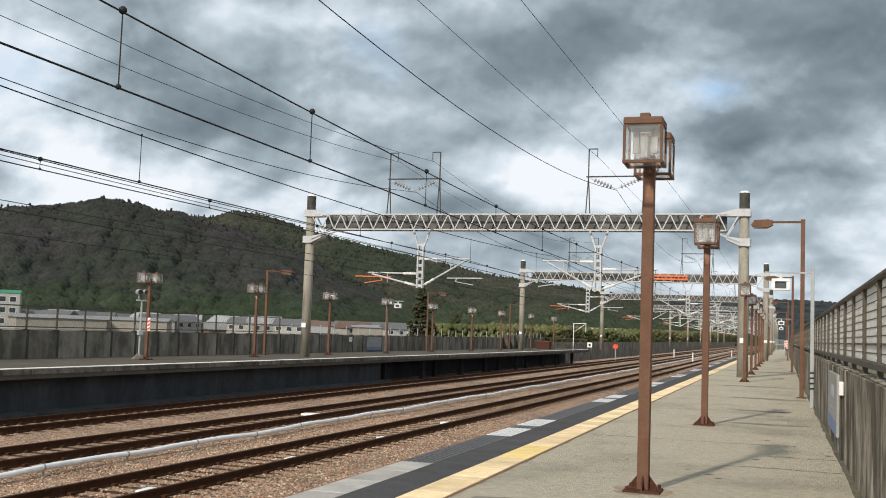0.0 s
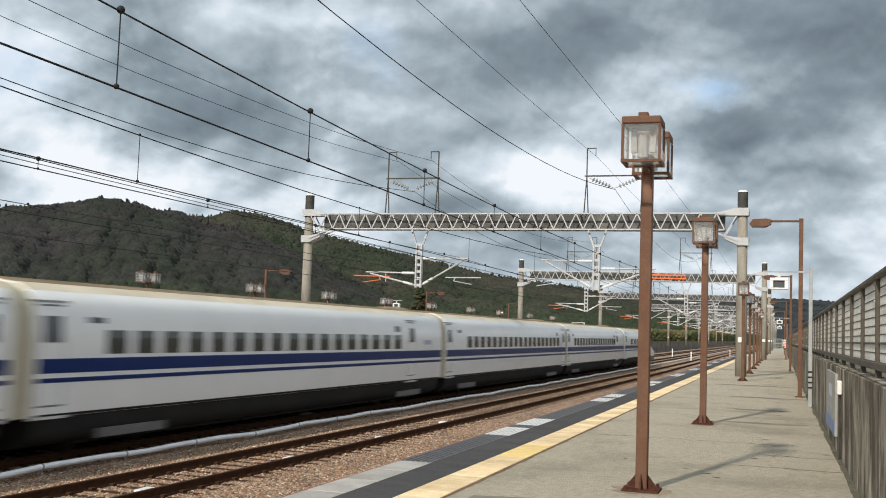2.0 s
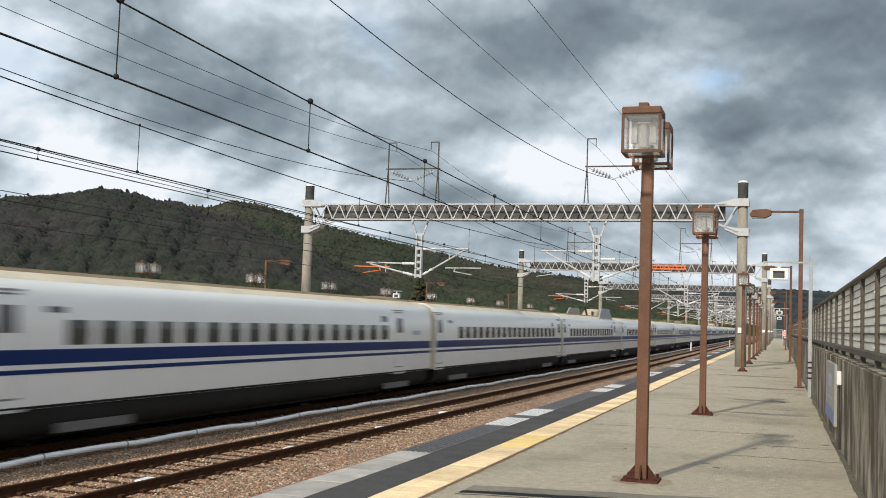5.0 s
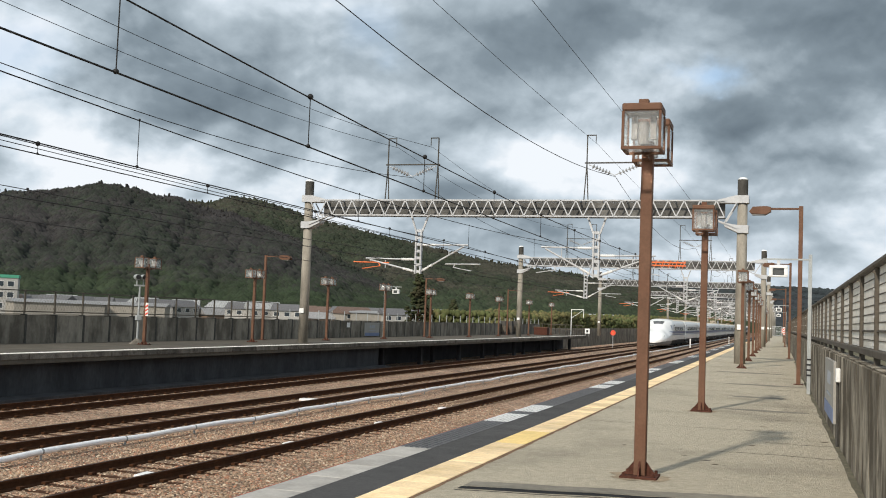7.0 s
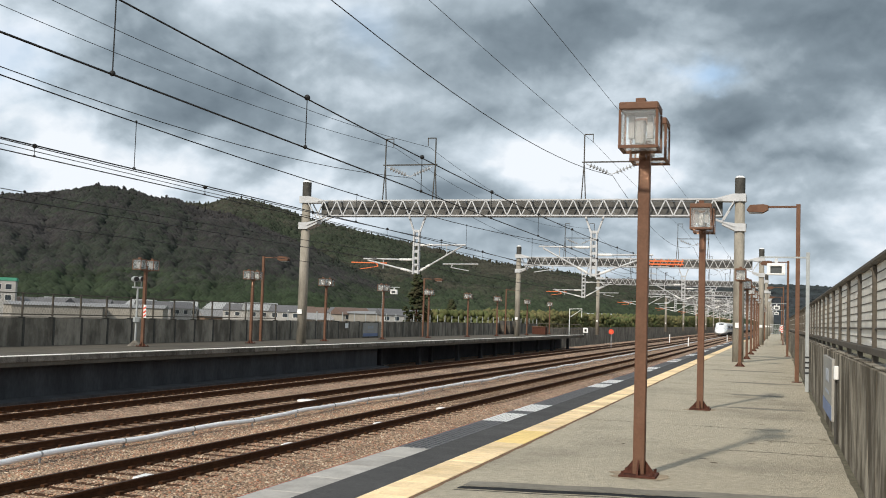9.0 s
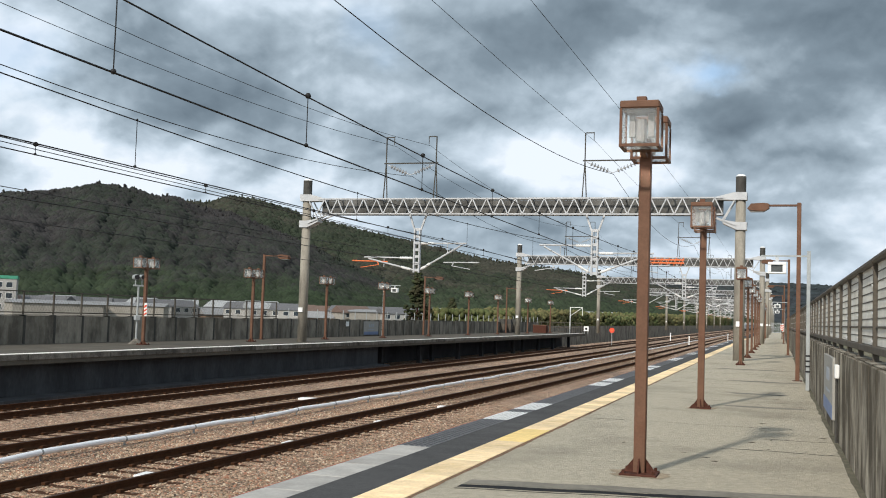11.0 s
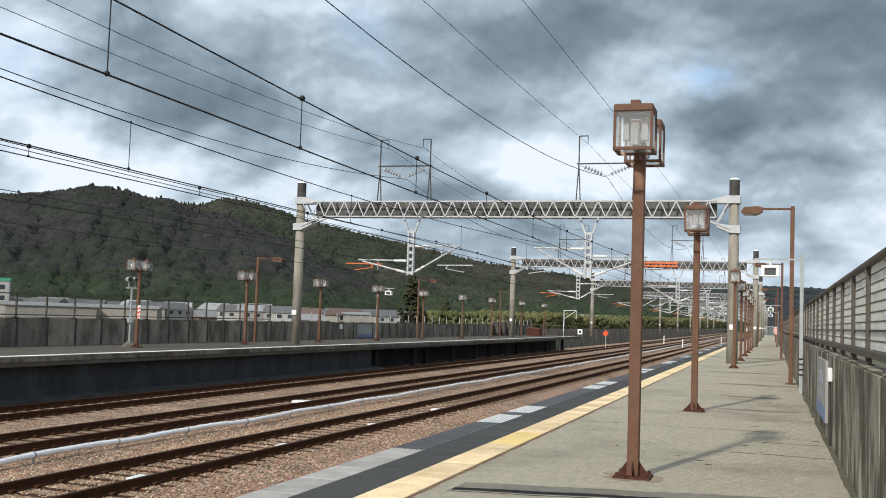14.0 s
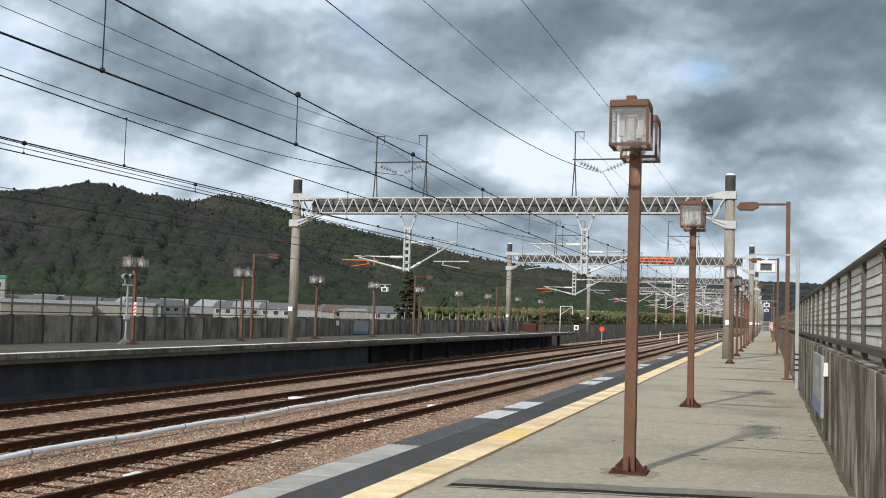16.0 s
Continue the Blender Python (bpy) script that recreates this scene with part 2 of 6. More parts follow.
M["galv"] = material("galvanised_steel", (0.50, 0.51, 0.52), 0.5, 0.1, scale=3, vary=0.16, stain=(0.35, 0.34, 0.32), stain_scale=1.5, stain_amt=0.5)
# shade on the beam's back face is put into this dark, mottled colour
M["beam_side"] = material("shaded_truss_back", (0.10, 0.098, 0.092), 0.75, 0.1, scale=1.5, vary=0.3, stain=(0.24, 0.235, 0.22), stain_scale=1.2, stain_amt=0.7)
M["pale_grey"] = material("dull_grey_steel", (0.36, 0.38, 0.38), 0.5, 0.1, scale=3, vary=0.15)
M["edge_line"] = material("white_edge_line", (0.85, 0.82, 0.74), 0.7, scale=2, vary=0.2, stain=(0.30, 0.26, 0.2), stain_scale=0.5, stain_amt=0.8)
M["orange"] = material("orange_insulated_arm", (0.75, 0.19, 0.07), 0.6, scale=4, vary=0.15)
M["wire"] = material("dark_copper_wire", (0.03, 0.03, 0.03), 0.6, 0.3, scale=2, vary=0.1)
M["insul"] = material("grey_porcelain", (0.45, 0.46, 0.47), 0.35, scale=6, vary=0.1, spec=0.5)
M["fence_slat"] = material("beige_louvre_board", (0.76, 0.73, 0.66), 0.7, scale=3, vary=0.14, stain=(0.30, 0.27, 0.2), stain_scale=1.5, stain_amt=0.5, per=0.06)
M["fence_post"] = material("brown_grey_fence_steel", (0.105, 0.092, 0.075), 0.6, 0.2, scale=5, vary=0.2, per=0.1)
M["white_sign"] = material("white_enamel", (0.80, 0.80, 0.78), 0.5, scale=3, vary=0.05, spec=0.5)
M["blue_sign"] = material("blue_sign_band", (0.17, 0.22, 0.36), 0.5, scale=3, vary=0.08)
M["grey_sign"] = material("grey_blue_sign_board", (0.32, 0.35, 0.40), 0.5, scale=3, vary=0.1)
M["sign_board"] = material("faded_sign_board", (0.33, 0.32, 0.295), 0.6, scale=2, vary=0.12, stain=(0.3, 0.28, 0.24), stain_scale=1.2, stain_amt=0.5)
M["dark"] = material("dark_plastic", (0.03, 0.03, 0.032), 0.5, scale=5, vary=0.1)
M["screen"] = material("dim_monitor_screen", (0.07, 0.075, 0.075), 0.3, scale=4, vary=0.3, spec=0.5)
M["red"] = material("red_enamel", (0.70, 0.09, 0.05), 0.5, scale=3, vary=0.1)
M["train_white"] = material("glossy_white_train_paint", (0.90, 0.90, 0.88), 0.22, scale=0.6, vary=0.03, spec=0.5)
M["train_blue"] = material("glossy_blue_train_paint", (0.0, 0.023, 0.135), 0.3, scale=0.6, vary=0.05, spec=0.3)
M["train_grey"] = material("grey_train_skirt", (0.028, 0.028, 0.028), 0.8, scale=0.8, vary=0.2)
M["train_roof"] = material("dirty_brown_train_roof", (0.25, 0.185, 0.11), 0.8, scale=0.8, vary=0.2)
M["shoulder"] = material("dusty_cream_train_paint", (0.66, 0.585, 0.45), 0.5, scale=0.7, vary=0.1, stain=(0.5, 0.41, 0.28), stain_scale=0.4, stain_amt=0.6)
M["fairing"] = material("tan_roof_fairing", (0.56, 0.47, 0.34), 0.6, scale=0.8, vary=0.15)
M["cover"] = material("dull_brown_cover", (0.27, 0.205, 0.13), 0.7, scale=0.8, vary=0.2)
M["shield"] = material("mid_grey_noise_shield", (0.37, 0.39, 0.40), 0.6, scale=0.8, vary=0.1)
M["door_glass"] = material("dark_door_window", (0.10, 0.10, 0.11), 0.2, scale=0.8, vary=0.1, spec=0.5)
M["seam"] = material("grey_door_seal", (0.22, 0.22, 0.22), 0.6, scale=2, vary=0.1)
M["bogie_cover"] = material("dusty_grey_bogie_cover", (0.17, 0.165, 0.16), 0.7, scale=1.5, vary=0.25)
M["nose_skirt"] = material("dusty_grey_nose_skirt", (0.17, 0.17, 0.168), 0.5, scale=0.8, vary=0.12)
M["decal"] = material("pale_blue_decal", (0.42, 0.46, 0.56), 0.4, scale=2, vary=0.1)
M["train_glass"] = material("dark_train_window", (0.075, 0.075, 0.066), 0.12, scale=0.8, vary=0.1, spec=0.5)
M["train_door"] = material("off_white_train_door", (0.66, 0.67, 0.66), 0.3, scale=0.6, vary=0.04, spec=0.5)
M["bellows"] = material("beige_gangway_cover", (0.50, 0.455, 0.335), 0.8, scale=3, vary=0.12)
M["underframe"] = material("black_underframe", (0.02, 0.02, 0.02), 0.7, scale=3, vary=0.2)
M["soil"] = material("dry_spring_field", (0.13, 0.115, 0.075), 0.95, scale=0.03, vary=0.3, stain=(0.06, 0.085, 0.035), stain_scale=0.012, stain_amt=0.9)


# ---- building helpers ----
def part(name, bm, mat, parent=None, label="", smooth=False):
    me = bpy.data.meshes.new(name)
    bm.to_mesh(me)
    bm.free()
    me.materials.append(mat)
    if smooth:
        for f in me.polygons:
            f.use_smooth = True
    ob = new(name, me)
    ob.parent = parent
    if label:
        ob["label"] = label
    return ob


def empty(name, m=None):
    ob = new(name)
    if m is not None:
        ob.matrix_basis = m
    return ob


def box(bm, x0, x1, y0, y1, z0, z1, bevel=0.0):
    m = Matrix.LocRotScale(((x0 + x1) / 2, (y0 + y1) / 2, (z0 + z1) / 2), None, (abs(x1 - x0), abs(y1 - y0), abs(z1 - z0)))
    vs = bmesh.ops.create_cube(bm, size=1, matrix=m)["verts"]
    if bevel:
        es = list({e for v in vs for e in v.link_edges})
        bmesh.ops.bevel(bm, geom=es, offset=bevel, segments=1, affect="EDGES")
    return bm


def rod(bm, a, b, r0, r1=None, n=8, caps=True):
    a, b = Vector(a), Vector(b)
    d = b - a
    m = Matrix.Translation((a + b) / 2) @ d.to_track_quat("Z", "Y").to_matrix().to_4x4()
    bmesh.ops.create_cone(bm, cap_ends=caps, segments=n, radius1=r0, radius2=r0 if r1 is None else r1, depth=d.length, matrix=m)
    return bm


def bar(bm, a, b, w, t):
    """A flat or square bar from a to b, w wide and t thick."""
    a, b = Vector(a), Vector(b)
    d = b - a
    m = Matrix.Translation((a + b) / 2) @ d.to_track_quat("Z", "Y").to_matrix().to_4x4() @ Matrix.Diagonal((w, t, d.length, 1))
    bmesh.ops.create_cube(bm, size=1, matrix=m)
    return bm


def sweep(bm, prof, path, stations, closed=True, caps=True):
    """A profile of (across, up) pairs drawn along path(s) -> (x, y, z)."""
    rings = []
    for s in stations:
        x, y, z = path(s)
        rings.append([bm.verts.new((x + a, y, z + u)) for a, u in prof])
    n = len(prof)
    for r0, r1 in zip(rings, rings[1:]):
        for i in range(n if closed else n - 1):
            bm.faces.new((r0[i], r0[(i + 1) % n], r1[(i + 1) % n], r1[i]))
    if closed and caps:
        bm.faces.new(rings[0])
        bm.faces.new(rings[-1][::-1])
    bmesh.ops.recalc_face_normals(bm, faces=bm.faces[:])
    return bm


B = bmesh.new
ZP = 1.2625  # both platforms above rail level
SLOPE = -0.02275
KAP = -0.00021


def cx(s):
    """Sideways drift of the main lines: a long left-hand curve that eases into a straight."""
    if s < 0:
        return KAP * s * s / 2
    return KAP * s * s / 2 if s < 110 else KAP * 6050 + KAP * 110 * (s - 110)


def px(s):
    """Sideways drift of the near platform."""
    return SLOPE * s


def heading(s):
    return math.degrees(math.atan((cx(s + 0.5) - cx(s - 0.5))))


LONG = [-520, -300, -150, -60, -30, -10] + list(range(0, 125, 5)) + [150, 200, 300, 450, 700, 1000, 1500]
TRACK = {"A": -11.166, "B": -15.635, "C": -19.927}
GAUGE = 1.46
FE, FW = -21.80, -26.76
PE = -4.369


# ---- ground and hills ----
def ground_z(r):
    """The plain rises a little away from the line, towards the town."""
    return float(np.interp(r, [0, 150, 300, 600], [-4.0, -3.9, -2.6, -2.1]))


def ground():
    bm = B()
    rs = [0, 60, 150, 220, 300, 420, 600, 1200, 2500, 4500]
    rings = []
    for r in rs:
        rings.append([bm.verts.new((r * math.cos(a), r * math.sin(a), ground_z(r))) for a in np.linspace(0, 2 * math.pi, 48, endpoint=False)] if r else [bm.verts.new((0, 0, -4.0))])
    for a, b in zip(rings, rings[1:]):
        for i in range(48):
            if len(a) == 1:
                bm.faces.new((a[0], b[i], b[(i + 1) % 48]))
            else:
                bm.faces.new((a[i], b[i], b[(i + 1) % 48], a[(i + 1) % 48]))
    bmesh.ops.recalc_face_normals(bm, faces=bm.faces[:])
    tagged(part("ground", bm, M["soil"]), "flat dry fields and plots below the railway", "ground", kind="structure")


ground()


def forest_mat(name, bare, green, patch, shift, fresh=None, foot=(10.0, 45.0), mottle=0.05):
    """Bare and leafy crowns in patches; fresh: the greener growth low on the slope."""
    m = bpy.data.materials.new(name)
    m.use_nodes = True
    nt = m.node_tree
    b = nt.nodes["Principled BSDF"]
    N, L = nt.nodes.new, nt.links.new
    tc, g = N("ShaderNodeTexCoord"), N("ShaderNodeNewGeometry")
    mp = N("ShaderNodeMapping")
    mp.inputs["Location"].default_value = shift
    L(tc.outputs["Object"], mp.inputs[0])

    def tex(scale, detail):
        n = N("ShaderNodeTexNoise")
        n.inputs["Scale"].default_value, n.inputs["Detail"].default_value = scale, detail
        L(mp.outputs[0], n.inputs["Vector"])
        return n.outputs["Fac"]

    def ranged(v, a, c, d, e):
        n = N("ShaderNodeMapRange")
        for i, x in zip((1, 2, 3, 4), (a, c, d, e)):
            n.inputs[i].default_value = x
        L(v, n.inputs[0])
        return n.outputs[0]

    def mth(op, *vs):
        n = N("ShaderNodeMath")
        n.operation = op
        for i, v in enumerate(vs):
            if isinstance(v, float):
                n.inputs[i].default_value = v
            else:
                L(v, n.inputs[i])
        return n.outputs[0]

    r = N("ShaderNodeValToRGB")
    e = r.color_ramp.elements
    e[0].position, e[0].color = 0.52, (*bare, 1)
    e[1].position, e[1].color = 0.70, (*green, 1)
    L(mth("MULTIPLY_ADD", g.outputs["Random Per Island"], 0.16, tex(patch, 5)), r.inputs[0])
    c = r.outputs[0]
    if fresh:
        sp = N("ShaderNodeSeparateXYZ")
        L(tc.outputs["Object"], sp.inputs[0])
        low = ranged(sp.outputs[2], foot[0], foot[1], 0.62, -0.25)
        mx = N("ShaderNodeMix")
        mx.data_type = "RGBA"
        L(ranged(mth("ADD", mth("ADD", tex(0.018, 5), low), mth("MULTIPLY", g.outputs["Random Per Island"], 0.12)), 0.78, 1.10, 0.0, 0.8), mx.inputs["Factor"])
        L(c, mx.inputs[6])
        mx.inputs[7].default_value = (*fresh, 1)
        c = mx.outputs[2]
    f = mth("MULTIPLY", ranged(tex(mottle, 6), 0.3, 0.7, 0.68, 1.32), ranged(g.outputs["Random Per Island"], 0.0, 1.0, 0.90, 1.10))
    sc = N("ShaderNodeVectorMath")
    sc.operation = "SCALE"
    L(c, sc.inputs[0])
    L(f, sc.inputs["Scale"])
    L(sc.outputs[0], b.inputs["Base Color"])
    b.inputs["Roughness"].default_value = 0.95
    b.inputs["Specular IOR Level"].default_value = 0.1
    return m


def clump_mesh(name, centres, radii, mat, squash=0.85, seed=1, levels=2, smooth=True, ragged=0.35):
    """Many rough, uneven leaf clumps in one mesh."""
    rng = np.random.default_rng(seed)
    bm = B()
    bmesh.ops.create_icosphere(bm, subdivisions=levels, radius=1)
    bv = np.array([v.co[:] for v in bm.verts])
    bf = np.array([[v.index for v in f.verts] for f in bm.faces])
    bm.free()
    n, k = len(centres), len(bv)
    rough = 1 + rng.uniform(-ragged, ragged, (n, k, 1))
    v = bv[None] * rough * np.asarray(radii)[:, None, None] * np.array([1, 1, squash])
    v = v + np.asarray(centres)[:, None]
    f = bf[None] + (np.arange(n) * k)[:, None, None]
    me = bpy.data.meshes.new(name)
    v, f = v.reshape(-1, 3), f.reshape(-1, 3)
    me.vertices.add(len(v))
    me.vertices.foreach_set("co", v.ravel())
    me.loops.add(f.size)
    me.loops.foreach_set("vertex_index", f.ravel().astype(np.int32))
    me.polygons.add(len(f))
    me.polygons.foreach_set("loop_start", np.arange(0, f.size, 3, dtype=np.int32))
    me.polygons.foreach_set("use_smooth", np.full(len(f), smooth))
    me.update(calc_edges=True)
    me.materials.append(mat)
    return new(name, me)


# skyline of each ridge: bearing from the line (right positive) and height, in degrees; foot and crest distance
RIDGES = {
    "front": ([-60, -48, -41.7, -39.7, -38.5, -37.3, -36.3, -35.2, -34.3, -33.4, -32, -30.5, -29.3, -27.5, -25.6, -23.8, -21.3, -18, -15], [4.6, 5.2, 5.6, 5.83, 6.06, 6.38, 6.36, 6.2, 5.91, 6.0, 5.5, 5.3, 4.9, 4.25, 3.5, 2.65, 1.8, 0.8, 0.1], 440.0, 950.0),
    "back": ([-60, -36, -33.4, -31.7, -30.5, -29.6, -28.4, -27.4, -26.3, -24.4, -21.4, -19.8, -16.7, -15.2, -12, -9, -6, -4, -2, 0], [5.0, 5.4, 5.8, 5.7, 6.12, 6.11, 5.87, 5.62, 5.2, 4.83, 4.25, 3.93, 3.29, 3.09, 2.75, 2.3, 1.9, 1.3, 0.6, 0], 560.0, 1350.0),
    "far": ([-60, -14, -9, -7.6, -4.7, -1.9, 0.6, 1.7, 2.3, 4, 12, 30, 60], [2.4, 2.4, 2.45, 2.42, 2.4, 2.36, 2.33, 2.2, 2.13, 1.9, 2.3, 2.2, 2.4], 1500.0, 2600.0),
}


def hill_height(az, r, which):
    """Height of a ridge at a bearing (degrees) and distance, with spurs and gullies on its slope."""
    azs, els, r0, r1 = RIDGES[which]
    el = np.interp(az, azs, els) - (0.14 if which != "far" else 0.08)
    t = np.clip((r - r0 - 30 * np.sin(az * 0.5)) / (r1 - r0 - 30 * np.sin(az * 0.5)), 0, 1)
    spur = 0.45 * (0.15 * np.sin(az * 0.8 + r * 0.006) + 0.10 * np.sin(az * 1.9 - r * 0.012 + 1.0) + 0.06 * np.sin(az * 4.1 + r * 0.02) + 0.03 * np.sin(az * 8.3 - r * 0.045))
    g = np.clip(t + spur * t * (1 - t) * 2.5, 0, 1) ** 0.9
    z = -4.5 * (1 - g) + r * np.tan(np.radians(el * g))
    back = np.where(r > r1, np.clip(1 - (r - r1) / (r1 - r0) * 1.3, 0, 1), 1.0)
    return -4.5 + (z + 4.5 - (r - np.minimum(r, r1)) * np.tan(np.radians(el))) * back


def hill(which, az0, az1, mat, label):
    r0, r1 = RIDGES[which][2:]
    azs, rs = np.linspace(az0, az1, 160), np.linspace(r0 - 40, r1 + (r1 - r0) * 0.85, 80)
    A, Rr = np.meshgrid(np.radians(azs), rs, indexing="ij")
    Z = hill_height(np.degrees(A), Rr, which)
    v = np.stack([Rr * np.sin(A), Rr * np.cos(A), Z], -1).reshape(-1, 3)
    n, k = len(azs), len(rs)
    i, j = np.meshgrid(np.arange(n - 1), np.arange(k - 1), indexing="ij")
    q = (i * k + j).ravel()
    f = np.stack([q, q + 1, q + k + 1, q + k], -1)
    me = bpy.data.meshes.new("hill")
    me.from_pydata(v.tolist(), [], f[:, ::-1].tolist())
    me.polygons.foreach_set("use_smooth", np.full(len(f), True))
    me.materials.append(mat)
    tagged(new("hill", me), label, "hill", kind="structure")


# front hill: cloud shade and a little haze put into the dark wood colour
M["forest"] = forest_mat("shaded_bare_hill_wood", (0.039, 0.0365, 0.036), (0.029, 0.035, 0.026), 0.007, (0, 0, 0), (0.030, 0.044, 0.022))
# back hill: sunlight painted in as a lighter, yellower wood colour
M["lit_forest"] = forest_mat("sunlit_hill_wood", (0.052, 0.050, 0.038), (0.033, 0.041, 0.026), 0.006, (300, 0, 0), (0.036, 0.052, 0.028), (10.0, 55.0))
# far ridge: the haze of distance is painted in as a blue tint
M["far_forest"] = forest_mat("hazy_distant_wood", (0.038, 0.043, 0.048), (0.034, 0.042, 0.043), 0.004, (50, 0, 0), None, (0, 1), 0.012)
M["bush"] = forest_mat("yellow_green_scrub", (0.14, 0.125, 0.057), (0.085, 0.10, 0.04), 0.05, (9, 0, 0), None, (0, 1), 0.3)
M["conifer"] = forest_mat("dark_evergreen_needles", (0.050, 0.046, 0.026), (0.040, 0.050, 0.024), 0.4, (0, 4, 0), None, (0, 1), 1.5)
hill("front", -60, -15, M["forest"], "long wooded hill of bare grey-brown trees, green at its foot")
hill("back", -60, 0, M["lit_forest"], "higher wooded hill of yellow-green trees, coloured as sunlit")
hill("far", -60, 45, M["far_forest"], "distant dark wooded ridge, tinted blue for haze")


def woods():
    rng = np.random.default_rng(5)
    for which, n, lo, hi, a0, a1, mat, label in (("front", 30000, 450, 985, -44, -15.5, M["forest"], "bare grey-brown spring trees covering the hillside"), ("back", 22000, 640, 1400, -36, -2, M["lit_forest"], "trees covering the higher hillside, coloured as sunlit")):
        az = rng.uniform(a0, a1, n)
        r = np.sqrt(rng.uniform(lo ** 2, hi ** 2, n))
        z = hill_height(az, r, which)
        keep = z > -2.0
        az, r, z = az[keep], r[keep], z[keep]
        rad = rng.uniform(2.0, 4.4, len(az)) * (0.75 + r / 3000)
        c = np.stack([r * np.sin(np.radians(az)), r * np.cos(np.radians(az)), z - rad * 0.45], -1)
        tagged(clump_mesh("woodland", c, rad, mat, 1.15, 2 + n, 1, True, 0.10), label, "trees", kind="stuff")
        # thin bare tops that stand out along the crest
        n = 420
        az = rng.uniform(a0, a1, n)
        r = RIDGES[which][3] + rng.uniform(-40, 12, n)
        z = hill_height(az, r, which)
        keep = z > 15
        az, r, z = az[keep], r[keep], z[keep]
        rad = rng.uniform(0.4, 1.1, len(az)) * (0.75 + r / 3000)
        c = np.stack([r * np.sin(np.radians(az)), r * np.cos(np.radians(az)), z + 1.6 + rad], -1)
        tagged(clump_mesh("crest_trees", c, rad, mat, 2.0, 3 + len(az), 1, True, 0.4), "thin spiky bare treetops along the crest of the hill", "trees", kind="stuff")
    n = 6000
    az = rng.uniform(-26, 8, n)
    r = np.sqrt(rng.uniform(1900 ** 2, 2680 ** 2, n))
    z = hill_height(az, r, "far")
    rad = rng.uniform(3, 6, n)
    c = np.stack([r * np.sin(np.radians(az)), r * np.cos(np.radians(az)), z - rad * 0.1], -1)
    tagged(clump_mesh("woodland", c, rad, M["far_forest"], 0.4, 3, 1, True, 0.15), "dark woodland on the distant ridge, tinted blue for haze", "trees", kind="stuff")


woods()


# ---- trackbed ----
def trackbed():
    bm = B()
    prof = [(-24.5, -0.3), (-22.2, -0.3), (-21.2, -0.17), (-18.6, -0.17), (-17.8, -0.21), (-16.9, -0.17), (-14.4, -0.17), (-13.4, -0.23), (-12.6, -0.17), (-9.9, -0.17), (-9.2, -0.28), (-8.2, -0.3), (-7.4, -0.2), (-4.6, -0.22), (-4.1, -0.3), (-4.1, -4.2), (-24.5, -4.2)]
    rings = []
    for s in LONG:
        rings.append([bm.verts.new((a + (cx(s) if a < -9 else px(s)), s, u)) for a, u in prof])
    for r0, r1 in zip(rings, rings[1:]):
        for i in range(len(prof)):
            bm.faces.new((r0[i], r0[(i + 1) % len(prof)], r1[(i + 1) % len(prof)], r1[i]))
    bmesh.ops.recalc_face_normals(bm, faces=bm.faces[:])
    tagged(part("trackbed", bm, M["ballast"]), "brown and grey crushed stone ballast between the tracks", "ballast", kind="structure")


trackbed()


def stones():
    """Loose ballast stones where the tracks pass nearest."""
    rng = np.random.default_rng(12)
    m = bpy.data.materials.new("crushed_stone")
    m.use_nodes = True
    nt = m.node_tree
    b = nt.nodes["Principled BSDF"]
    g, r = nt.nodes.new("ShaderNodeNewGeometry"), nt.nodes.new("ShaderNodeValToRGB")
    r.color_ramp.interpolation = "LINEAR"
    cols = [(0.12, 0.085, 0.06), (0.24, 0.17, 0.115), (0.37, 0.275, 0.185), (0.38, 0.17, 0.10), (0.46, 0.34, 0.23), (0.66, 0.55, 0.42)]
    e = r.color_ramp.elements
    while len(e) < len(cols):
        e.new(0.5)
    for i, (el, c) in enumerate(zip(e, cols)):
        el.position, el.color = i / (len(cols) - 1), (*c, 1)
    nt.links.new(g.outputs["Random Per Island"], r.inputs[0])
    nt.links.new(r.outputs[0], b.inputs["Base Color"])
    b.inputs["Roughness"].default_value = 0.9
    n = 40000
    a = rng.uniform(-14.6, -5.2, n)
    s = 8.5 + 27 * rng.random(n) ** 1.35
    rails = [TRACK["A"], TRACK["B"]]
    keep = np.ones(n, bool)
    for o in rails:
        keep &= np.abs(np.abs(a - o) - GAUGE / 2) > 0.11
    for o in (TRACK["A"], TRACK["B"], PE - 1.76):
        # swept off most of the sleepers
        keep &= ~((np.abs(a - o) < 1.2) & (np.abs((s - 8 + 0.3) % 0.6 - 0.3) < 0.13) & (rng.random(n) < 0.45))
    keep &= np.abs(a + 13.86) > 0.09
    keep &= np.abs(np.abs(a - PE + 1.76) - GAUGE / 2) > 0.11
    a, s = a[keep], s[keep]
    z = np.interp(a, [-14.4, -13.4, -12.6, -9.9, -9.2, -8.2, -7.4, -4.6], [-0.17, -0.23, -0.17, -0.17, -0.28, -0.3, -0.2, -0.22])
    x = a + np.where(a < -9, KAP * s * s / 2, SLOPE * s)
    rad = rng.uniform(0.012, 0.027, len(a))
    c = np.stack([x, s, z + rad * 0.25], -1)
    tagged(clump_mesh("ballast_stones", c, rad, m, 0.75, 21, 1, False), "loose brown, grey and pale crushed ballast stones", "ballast", kind="stuff")


stones()
